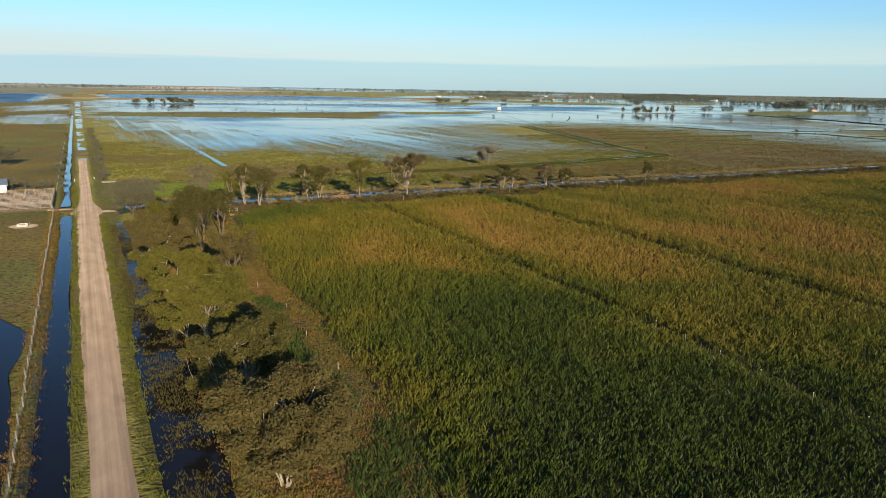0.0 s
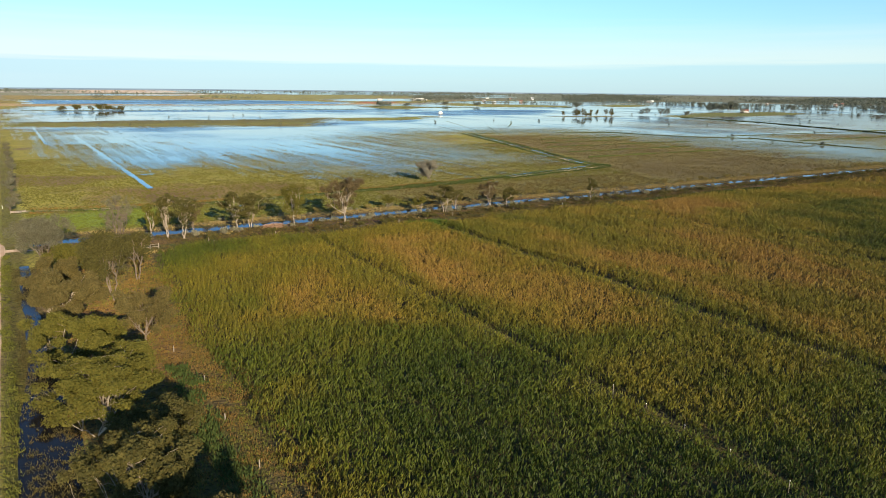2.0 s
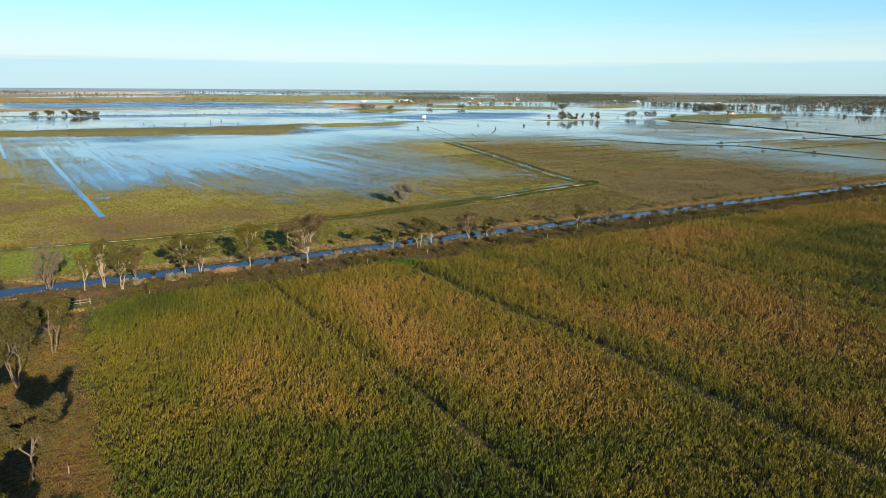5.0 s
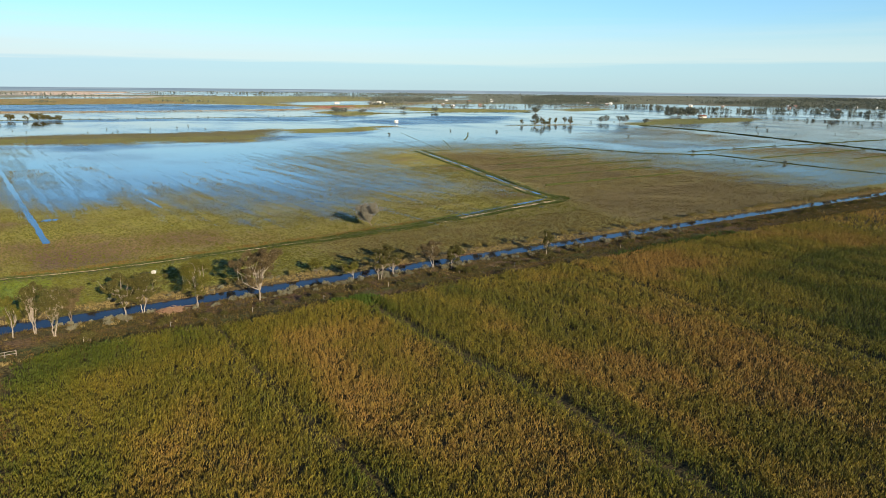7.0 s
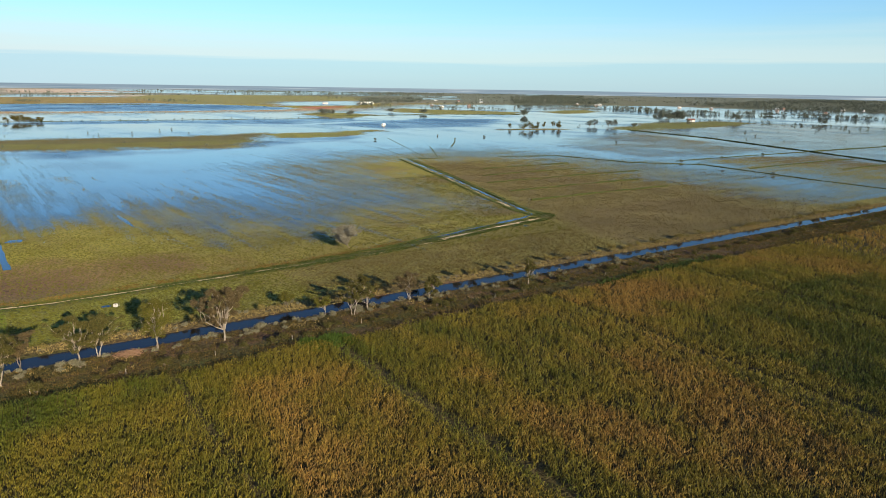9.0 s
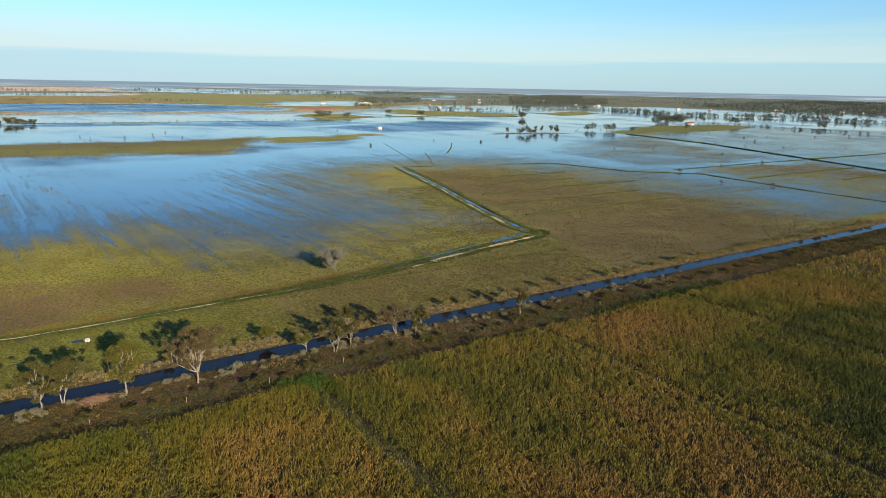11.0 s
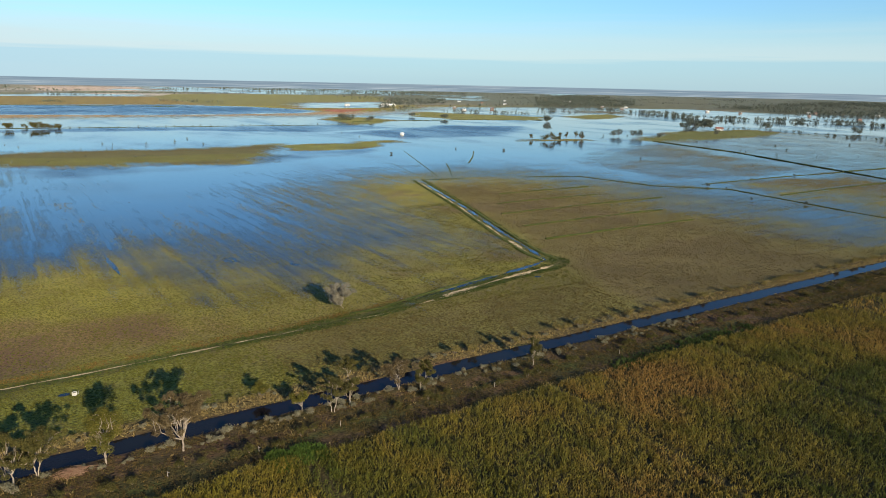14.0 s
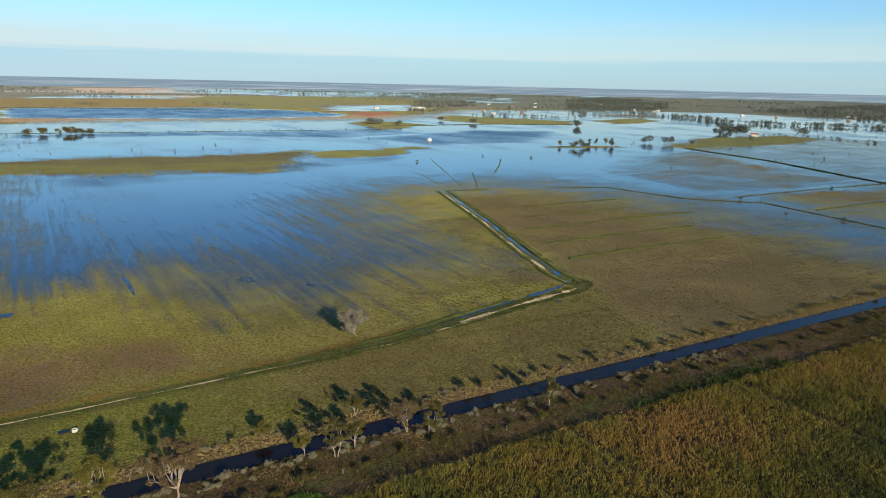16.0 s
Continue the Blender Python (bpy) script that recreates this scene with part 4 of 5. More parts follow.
gum_tree(31, 113.5, 192.0, 5.0, 2.0, 800, 0.34, GUM_GREEN, BARK, "small green gum sapling on the canal bank", 1, 0.4, (0, 0), 0.8, 4, 2, 0.28, 0, 0.41, "tree", BANK)
gum_tree(32, 138.5, 190.5, 8.2, 3.4, 1400, 0.36, GUM_BROWN, BARK, "brown gum tree with separate leaf clumps", 2, 0.4, (-0.05, 0), 0.6, 4, 3, 0.28, 0.1, 0.27, "tree", BANK)
gum_tree(33, 142.5, 187.5, 6.0, 2.4, 900, 0.36, GUM, BARK, "low forked gum tree near the canal", 1, 0.35, (0.1, 0), 0.7, 4, 3, 0.28, 0.1, 0.31, "tree", BANK)
gum_tree(34, 147.0, 191.5, 5.6, 2.0, 800, 0.36, GUM, BARK, "small dark gum tree at the canal's edge", 1, 0.35, (0, 0), 0.9, 4, 3, 0.28, 0, 0.35, "tree", BANK)
gum_tree(35, 177.8, 186.2, 8.0, 1.7, 1000, 0.34, GUM, BARK, "slender single gum tree at the crop's edge", 1, 0.32, (0, 0), 1.5, 4, 3, 0.13, 0, 0.43, "tree", BANK)
gum_tree(36, 131.0, 204.5, 5.2, 2.6, 900, 0.34, GUM, BARK, "small gum tree on the far canal bank", 2, 0.35, (0, 0), 0.7, 3, 3, 0.28, 0, 0.33, "tree", BANK)
gum_tree(37, 108.0, 203.5, 4.2, 2.0, 700, 0.34, GUM_GREEN, DARK_BARK, "small bushy tree on the far canal bank", 2, 0.3, (0, 0), 0.8, 3, 3, 0.18, 0, 0.37, "tree", BANK)
gum_tree(38, 154.8, 255.8, 8.6, 4.8, 6500, 0.36, PALE_LEAF, BARK, "lone grey-olive tree with bare twigs in open pasture", 2, 0.22, (0, 0), 0.9, 7, 4, 0.05, 0.15, 0.24, "tree")

# crop: lodged tall plants, green, gold and brown by patches
ROWS_X = [(105.0, 1.6), (69.0, 0.9), (171.0, 1.3), (232.0, 1.3)]


def crop_patch(name, seed, x0, x1, y0, y1, per_m2, blades, size, label):
    rng = np.random.default_rng(seed)
    count = int((x1 - x0) * (y1 - y0) * per_m2)
    x, y = rng.uniform(x0, x1, count), rng.uniform(y0, y1, count)
    edge = np.interp(y, [30, 55, 80, 120, 140, 165], [23, 25.5, 28, 27.5, 29, 30.5]) + 1.3 * value_noise(y, y * 0, 13, 31) + 1.4 * value_noise(x, y, 4, 35)
    end = 172 + 1.2 * value_noise(x, x * 0, 14, 32)
    ok = (x > edge) & (y < end)
    gap = np.ones(count)
    for cx, half in ROWS_X:
        off = np.abs(x - cx - 0.02 * (y - 100) - 1.2 * value_noise(y, y * 0, 30, int(cx)))
        gap = np.minimum(gap, smoothstep(half * 0.6, half * 1.5, off))
    ok &= rng.random(count) < 0.30 + 0.70 * gap
    into = x - edge
    ok &= rng.random(count) < 0.35 + 0.65 * smoothstep(0, 5, into)
    gap = gap * (0.30 + 0.70 * smoothstep(0, 6, into))
    x, y, gap = x[ok], y[ok], gap[ok]
    n = len(x)
    brown = crop_brown(x, y) + rng.normal(size=n) * 0.06 - (1 - gap) * 0.2
    tall = (1.5 + 0.45 * value_noise(x, y, 7, 33) - 0.3 * smoothstep(0.5, 0.9, brown)) * (0.40 + 0.60 * gap) * rng.uniform(0.7, 1.22, n)
    shade = rng.uniform(0.76, 1.24, (n, 1))
    k = np.repeat(np.arange(n), blades)
    a = rng.uniform(0, 2 * np.pi, len(k))
    axis = unit(np.stack([np.cos(a) * 0.8, np.sin(a) * 0.8, rng.uniform(1.0, 3.0, len(k))], 1) + np.array([0.45, 0.15, 0.0]))
    side = unit(np.cross(axis, rng.normal(size=(len(k), 3)) + np.array([0, 0, 0.6])))
    length = size * rng.uniform(0.6, 1.4, len(k))
    rise = rng.random(len(k)) ** 0.6
    foot = np.stack([x[k] + rng.normal(size=len(k)) * 0.26, y[k] + rng.normal(size=len(k)) * 0.26, tall[k] * (0.25 + 0.75 * rise)], 1)
    foot[:, 2] = np.where(np.arange(len(k)) % blades == 0, 0.0, foot[:, 2])
    axis = np.where((np.arange(len(k)) % blades == 0)[:, None], unit(axis * 0.25 + np.array([0, 0, 1.0])), axis)
    length = np.where(np.arange(len(k)) % blades == 0, tall[k], length)
    v, q = cards(foot, axis, side, length, np.minimum(length, size) * rng.uniform(0.15, 0.29, len(k)))
    v = v.reshape(-1, 4, 3)
    v[:, 2, 2] -= 0.15 * length
    me = mesh_of(name, v.reshape(-1, 3), q, None, CROP)
    c = crop_colour(brown[k], x[k]) * shade[k] * rng.uniform(0.8, 1.2, (len(k), 1))
    point_colour(me, "plant", np.repeat(np.concatenate([c, np.ones((len(k), 1))], 1), 4, 0))
    return tagged(new(name, me), label, "crop", "", "stuff")


CROP, cn, cl, cb = shader("crop_leaves", 0.6, 0.2)
leaf_tint = cn.new("ShaderNodeAttribute")
leaf_tint.attribute_name = "plant"
cl.new(leaf_tint.outputs["Color"], cb.inputs["Base Color"])
through_leaf = cn.new("ShaderNodeBsdfTranslucent")
cl.new(leaf_tint.outputs["Color"], through_leaf.inputs["Color"])
leaf_mix = cn.new("ShaderNodeMixShader")
leaf_mix.inputs[0].default_value = 0.28
cl.new(cb.outputs[0], leaf_mix.inputs[1])
cl.new(through_leaf.outputs[0], leaf_mix.inputs[2])
cl.new(leaf_mix.outputs[0], cn["Material Output"].inputs["Surface"])
crop_patch("crop", 71, 20, 130, 14, 179, 3.4, 8, 0.60, "tall leafy crop, green and gold, part lodged and drying")
crop_patch("crop", 72, 130, 300, 60, 179, 2.3, 8, 0.70, "patchy tall crop turning brown, green in places")
crop_patch("crop", 74, 20, 300, -60, 14, 0.7, 7, 1.0, "tall green crop running on behind")
crop_patch("crop", 75, 130, 300, 14, 60, 1.0, 7, 0.9, "tall crop turning brown at the paddock's near side")
crop_patch("crop", 73, 300, 620, 110, 179, 0.5, 6, 1.2, "far end of a tall crop turning brown")


# ---------------------------------------------------------------- grass and bushes
def tufts(name, seed, x0, x1, y0, y1, per_m2, high, leaf, label, keep_if=None):
    """Loose grass: too fine to count."""
    rng = np.random.default_rng(seed)
    count = int((x1 - x0) * (y1 - y0) * per_m2)
    x, y = rng.uniform(x0, x1, count), rng.uniform(y0, y1, count)
    ok = value_noise(x, y, 3.2, seed) + 0.6 * value_noise(x, y, 11, seed + 1) > rng.uniform(-1.0, 0.5, count)
    if keep_if:
        ok &= keep_if(x, y)
    x, y = x[ok], y[ok]
    k = np.repeat(np.arange(len(x)), 8)
    a = rng.uniform(0, 2 * np.pi, len(k))
    z = np.maximum(land_height(x, y), -0.22)[k]
    axis = unit(np.stack([np.cos(a) * 0.6, np.sin(a) * 0.6, np.ones(len(k))], 1))
    side = unit(np.cross(axis, rng.normal(size=(len(k), 3))))
    foot = np.stack([x[k] + 0.25 * rng.normal(size=len(k)), y[k] + 0.25 * rng.normal(size=len(k)), z - 0.03], 1)
    length = high * rng.uniform(0.5, 1.4, len(k))
    v, q = cards(foot, axis, side, length, length * 0.19)
    return tagged(new(name, mesh_of(name, v, q, None, leaf)), label, "grass", "", "stuff")


DRY_GRASS = leafy("dry_grass", (0.12, 0.072, 0.020), (0.22, 0.140, 0.042), 0.2)
STRAW = leafy("straw_grass", (0.17, 0.125, 0.045), (0.34, 0.26, 0.11), 0.2)
GREEN_GRASS = leafy("green_grass", (0.075, 0.085, 0.016), (0.150, 0.145, 0.028), 0.2)
DEEP_GREEN = leafy("deep_green_weeds", (0.036, 0.054, 0.015), (0.074, 0.098, 0.026), 0.2)
SEDGE = leafy("swamp_sedge", (0.045, 0.040, 0.014), (0.105, 0.085, 0.030), 0.2)
VERGE_GRASS = leafy("verge_grass", (0.082, 0.058, 0.019), (0.160, 0.108, 0.035), 0.2)
tufts("grass", 101, 9, 31, 20, 174, 5.0, 0.34, DRY_GRASS, "dry rust-brown grass among roadside trees")
tufts("grass", 102, 9, 31, 20, 174, 2.6, 0.34, GREEN_GRASS, "olive grass among roadside trees")
tufts("grass", 103, 2.4, 3.9, 20, 185, 5, 0.40, GREEN_GRASS, "green grass edging a dirt road")
tufts("grass", 104, -3.3, -2.2, 20, 240, 5, 0.40, GREEN_GRASS, "green grass edging a dirt road")
tufts("grass", 105, -8.4, -6.0, 20, 200, 6, 0.32, DRY_GRASS, "dry grass along a wire fence")
tufts("grass", 106, 4.4, 10, 20, 172, 5.5, 0.36, SEDGE, "sedge growing in swampy water")
tufts("grass", 107, 10, 520, 171.5, 193, 1.6, 0.42, VERGE_GRASS, "dull dry grass on the canal verge")
tufts("grass", 108, 10, 520, 171.5, 192, 2.6, 0.42, SEDGE, "dull olive grass on the canal verge")
tufts("grass", 109, 10, 520, 199.8, 206, 2.6, 0.5, STRAW, "golden grass on the far canal bank")
tufts("weeds", 110, 18, 28, 56, 100, 7, 0.7, DEEP_GREEN, "dark green weeds at the edge of the crop", lambda x, y: np.abs(x - 22.4 - 0.5 * np.sin(y / 7)) < 1.5 + 0.8 * value_noise(x, y, 5, 62))
tufts("grass", 116, 10, 520, 170, 177, 2.5, 0.5, STRAW, "line of pale dry grass where the crop ends", lambda x, y: np.abs(y - 173.8 - 1.2 * value_noise(x, 0 * x, 25, 51)) < 0.8)
tufts("grass", 117, 10, 480, 182, 194, 0.6, 0.5, STRAW, "pale dry grass in clumps on the canal verge", lambda x, y: value_noise(x, y, 4, 52) + 0.5 * value_noise(x, y, 11, 53) > 0.35)
tufts("weeds", 118, 17, 29, 34, 54, 5.0, 0.6, DEEP_GREEN, "dark green weeds below roadside trees", lambda x, y: value_noise(x, y, 5, 61) > -0.25)
REED = leafy("bright_reeds", (0.048, 0.082, 0.015), (0.092, 0.135, 0.024), 0.25)
tufts("weeds", 111, 99, 111, 169, 177, 6, 1.1, REED, "bright green reeds where the crop ends")
tufts("weeds", 112, 195, 260, 171, 178, 1.6, 1.0, DEEP_GREEN, "dark green weeds along the crop's end")

PASTURE = leafy("pasture_tussocks", (0.082, 0.080, 0.016), (0.128, 0.122, 0.025), 0.2, (0.086, 0.064, 0.026))
PASTURE_GREEN = leafy("green_pasture_tussocks", (0.078, 0.080, 0.015), (0.118, 0.118, 0.022), 0.2, (0.084, 0.068, 0.020))


def tussocks(name, seed, x0, x1, y0, y1, per_m2, leaf, label, side_of_levee=0):
    """Grazed pasture in low ragged rows."""
    r = np.random.default_rng(seed)
    count = int((x1 - x0) * (y1 - y0) * per_m2)
    x, y = r.uniform(x0, x1, count), r.uniform(y0, y1, count)
    y = y + 0.35 * np.sin(y * 2 * np.pi / 1.5 + 2.5 * value_noise(x, y, 9, seed))
    ok = (along(x, y, TRACK) > 1.2) & (r.random(count) < 0.75 + 0.5 * value_noise(x, y, 5, seed + 2))
    ok &= (inside(x, y, LUCERNE) < 0) == (leaf is not BRIGHT_GREEN)
    if side_of_levee:
        ok &= side_of_levee * (x - 262 - 0.331 * (y - 274)) > 0
    ok &= r.random(count) > smoothstep(-0.60, -0.10, wetness(x, y) + 0.12 * value_noise(x, y, 12, seed + 3))
    x, y = x[ok], y[ok]
    k = np.repeat(np.arange(len(x)), 4)
    a = r.uniform(0, 2 * np.pi, len(k))
    z = land_height(x, y)[k]
    axis = unit(np.stack([np.cos(a) * 0.9, np.sin(a) * 0.9, r.uniform(0.6, 1.5, len(k))], 1))
    side = unit(np.cross(axis, np.stack([np.cos(a), np.sin(a), -0.7 + 0 * a], 1) + 0.4 * r.normal(size=(len(k), 3))))
    foot = np.stack([x[k] + 0.12 * r.normal(size=len(k)), y[k] + 0.12 * r.normal(size=len(k)), z - 0.02], 1)
    length = r.uniform(0.20, 0.42, len(k)) * (0.8 + 0.5 * r.random(len(x))[k])
    v, q = cards(foot, axis, side, length, length * 0.75)
    return tagged(new(name, mesh_of(name, v, q, None, leaf)), label, "grass", "", "stuff")


BRIGHT_GREEN = leafy("bright_green_pasture", (0.088, 0.112, 0.018), (0.130, 0.152, 0.028), 0.2)
PASTURE_BROWN = leafy("brown_pasture_tussocks", (0.084, 0.066, 0.025), (0.135, 0.106, 0.038), 0.2, (0.094, 0.082, 0.024))
tussocks("pasture", 121, 8, 120, 206, 242, 2.3, PASTURE_GREEN, "grazed green pasture in low ragged rows")
tussocks("pasture", 125, 120, 262, 206, 242, 2.0, PASTURE_BROWN, "brownish grazed pasture in low ragged rows", -1)
tussocks("pasture", 124, 9, 46, 202, 244, 3.0, BRIGHT_GREEN, "small bright green paddock beside the road")
tussocks("pasture", 122, 8, 330, 240, 420, 1.5, PASTURE, "olive pasture in low ragged rows", -1)
tussocks("pasture", 123, 232, 480, 203, 480, 0.8, PASTURE_BROWN, "brownish pasture in low ragged rows", 1)
tufts("weeds", 113, 10, 275, 234, 280, 4.5, 0.45, DEEP_GREEN, "rank green grass along a farm track", lambda x, y: (along(x, y, TRACK) > 0.6) & (along(x, y, TRACK) < 1.7 + 2.6 * smoothstep(90, 150, x)))
tufts("grass", 115, 10, 180, 238, 262, 2.2, 0.45, DRY_GRASS, "dry grass on the bank of a farm track", lambda x, y: (np.abs(along(x, y, TRACK) - 4.6) < 2.2) & (y > 241 + 0.03 * x))
tufts("weeds", 114, 255, 350, 272, 516, 2.2, 0.6, DEEP_GREEN, "rank green weeds on a levee", lambda x, y: (np.abs(along(x, y, LEVEE) - 4.2) < 1.3))


def stubble(name, seed, x0, x1, y0, y1, per_m2, wide, long, leaf, label):
    """Drowned grass that stands out of shallow water in drill rows."""
    r = np.random.default_rng(seed)
    count = int((x1 - x0) * (y1 - y0) * per_m2)
    x, y = r.uniform(x0, x1, count), r.uniform(y0, y1, count)
    w = wetness(x, y)
    rows = value_noise(x / wide, y / long, 1.0, seed + 1) + 0.5 * value_noise(x / wide * 2.3, y / long * 2, 1.0, seed + 2)
    ok = (w > -0.3) & (rows - 1.7 * w + 0.5 * value_noise(x, y, 40, seed + 3) > r.uniform(-0.7, 1.1, count))
    x, y = x[ok], y[ok]
    k = np.repeat(np.arange(len(x)), 3)
    a = r.uniform(0, 2 * np.pi, len(k))
    axis = unit(np.stack([np.cos(a) * 0.5, np.sin(a) * 0.5, np.ones(len(k))], 1))
    side = unit(np.cross(axis, r.normal(size=(len(k), 3)) * (1, 1, 0.2)))
    foot = np.stack([x[k] + 0.15 * r.normal(size=len(k)), y[k] + 0.15 * r.normal(size=len(k)), land_height(x, y)[k] - 0.02], 1)
    length = -foot[:, 2].clip(-0.35, 0) + r.uniform(0.18, 0.42, len(k))
    v, q = cards(foot, axis, side, length, length * 0.4)
    return tagged(new(name, mesh_of(name, v, q, None, leaf)), label, "grass", "", "stuff")


DROWNED = leafy("drowned_grass", (0.105, 0.098, 0.032), (0.180, 0.162, 0.058), 0.2)
stubble("drowned_grass", 131, 32, 262, 318, 520, 1.3, 4.0, 80.0, DROWNED, "drowned grass in drill rows at the flood's edge")
stubble("drowned_grass", 132, 270, 520, 300, 560, 0.6, 90.0, 5.0, DROWNED, "drowned grass in rows across a wet field")
rng = np.random.default_rng(5)
bushes = [shrub(200 + k, 0.9, 0.8, 260, 0.20, SALTBUSH, "low grey saltbush on the canal verge", "saltbush on the canal verge", "saltbush") for k in range(4)]
spots = [(rng.uniform(42, 250), CANAL_Y + rng.choice([-1, -1, -1, 1]) * rng.uniform(4.6, 9.0)) for _ in range(170)]
strew(bushes, spots, rng, 0.6, 1.5)
bushes = [shrub(210 + k, 1.5, 1.3, 420, 0.24, GUM, "dark green bush on the canal bank", "bushes on the canal bank") for k in range(3)]
spots = [(x + rng.uniform(-4, 4), 181.4 + 0.02 * (x - 150) + rng.uniform(-1.4, 1.8)) for x in np.arange(45, 440, 4.6)]
strew(bushes, spots, rng, 0.6, 1.4)
bushes = [shrub(214 + k, 1.8, 1.4, 520, 0.24, GOLD_BUSH, "golden bush on the far canal bank", "golden bushes on the canal bank") for k in range(3)]
spots = [(x + rng.uniform(-3, 3), CANAL_Y + rng.uniform(5.0, 7.6)) for x in np.concatenate([np.arange(50, 190, 8.0), np.arange(190, 430, 5.0)])]
strew(bushes, spots, rng, 0.6, 1.4)
bushes = [shrub(220 + k, 2.6, 2.0, 900, 0.26, GREY_LEAF, "grey-brown bush beside a dirt road", "bushes along the road") for k in range(3)]
spots = [(5.8 + rng.uniform(-0.8, 1.4), y) for y in (252, 262, 270, 277, 284, 296, 310, 322, 340, 352, 372, 392, 410, 440, 470, 503)]
spots += [(-7.0 + rng.uniform(-1, 0.6), y) for y in (243, 262, 285, 312, 333, 360, 392, 430, 470)]
spots += [(-13.8, 240), (-16, 242), (-19.6, 239), (-23, 243), (-11, 238)]
strew(bushes, spots, rng, 0.7, 1.4)
gum_tree(41, -27.5, 309, 7.0, 5.5, 2600, 0.36, GREY_LEAF, DARK_BARK, "low spreading tree in a brown paddock", 3, 0.3, (0, 0), 0.5, 4, 3, 0.4, 0, 0.28)
gum_tree(42, -31, 330, 6.0, 4.5, 1800, 0.36, GUM, DARK_BARK, "dark low tree in a brown paddock", 2, 0.3, (0, 0), 0.5, 4, 3, 0.4, 0, 0.28)

# far bushes on banks between the fields
bushes = [shrub(230 + k, 2.6, 2.4, 260, 0.6, FAR_LEAF, "dark bush on a bank between flooded fields", "bushes on field banks") for k in range(2)]
strew(bushes, [(516, 307), (482, 439), (528, 393), (533, 380), (816, 572), (831, 567), (505, 340), (700, 470), (760, 445), (600, 404), (660, 402), (470, 520), (640, 560), (905, 560), (960, 610), (1010, 700), (900, 690), (1150, 560), (1220, 640), (420, 700), (560, 690)], rng, 0.45, 0.95)


# ---------------------------------------------------------------- banks between the fields
BANKING = mottled("grassy_bank", (0.036, 0.048, 0.013), (0.074, 0.080, 0.020), 0.25, 0.95, 6.0, 0.3, 0.1)


def bank(line, half, high, label, seed):
    p = np.asarray(line, float)
    s = np.concatenate([[0], np.cumsum(np.hypot(*np.diff(p, axis=0).T))])
    t = np.arange(0, s[-1] + 1, 4.0)
    c = np.stack([np.interp(t, s, p[:, k]) for k in (0, 1)], 1)
    d = np.gradient(c, axis=0)
    d /= np.hypot(*d.T)[:, None] + 1e-9
    side = np.stack([-d[:, 1], d[:, 0]], 1)
    n = len(t)
    rows = []
    for k, lift in ((-1, -0.6), (-0.45, 1), (0.45, 1), (1, -0.6)):
        w = half * k * (1 + 0.4 * value_noise(t, t * 0 + k, 14, seed))
        z = lift * high * (1 + 0.5 * value_noise(t, t * 0, 9, seed + 1))
        rows.append(np.concatenate([c + side * w[:, None], z[:, None]], 1))
    f = (np.arange(n - 1)[None, :] + n * np.arange(3)[:, None]).ravel()
    return tagged(new("field_bank", mesh_of("field_bank", np.concatenate(rows), np.stack([f, f + 1, f + n + 1, f + n], 1)[:, ::-1], None, BANKING, True)), label, "bank", "", "structure")


bank([(x - 4.2, y) for x, y in LEVEE], 1.5, 0.45, "dark green grassy levee bank", 58)
bank([(x + 3.2, y - 0.5) for x, y in LEVEE], 1.5, 0.5, "dark green grassy levee bank", 59)
bank([(150, 250.0), (165, 250.6), (184.5, 256.8), (205, 262), (226, 267)], 0.9, 0.35, "dark green grassy bank along a farm track", 57)
bank([(427, 500), (478, 483), (492, 414), (532, 376), (516, 281), (512, 215)], 0.55, 0.35, "low grassy bank between flooded fields", 60)
bank([(536, 404), (640, 404), (737, 400)], 0.8, 0.3, "low grassy bank across a wet field", 61)
bank([(850, 724), (816, 572), (775, 480), (741, 401), (700, 310), (655, 215)], 1.5, 0.7, "dark grassy bank beside a flooded field", 62)
bank([(738, 402), (900, 395), (1150, 380)], 1.4, 0.5, "grassy bank across flooded fields", 63)
bank([(345, 518), (362, 514), (380, 510)], 1.0, 0.3, "low grassy bank at the flood's edge", 64)
bank([(366, 524), (401, 608), (449, 723)], 0.5, 0.06, "drowned grassy bank in flood water", 65)
bank([(376, 520), (409, 575), (430, 612)], 0.6, 0.06, "drowned grassy bank in flood water", 67)
bank([(359, 551), (380, 627)], 0.5, 0.05, "drowned grassy bank in flood water", 68)
bank([(448, 600), (485, 645), (521, 694)], 0.9, 0.03, "patch of drowned reeds in flood water", 66)
for k, (x0, x1, y0) in enumerate(((288, 400, 307), (299, 410, 338), (311, 450, 372), (330, 420, 402), (356, 440, 433), (540, 700, 340), (600, 720, 300))):
    bank([(x0, y0), ((x0 + x1) / 2, y0 + 1.5), (x1, y0)], 0.7, 0.6, "thin line of tall grass across a wet field", 70 + k)
bank([(45, 2047), (330, 1990), (520, 1890)], 3.0, 0.8, "grassy bank along a far sheet of water", 80)
bank([(640, 1240), (900, 1260), (1060, 1200)], 3.0, 0.6, "low far bank in flood water", 81)
bank([(30, 1195), (300, 1180), (600, 1160)], 1.6, 0.35, "drowned bank with posts in flood water", 82)


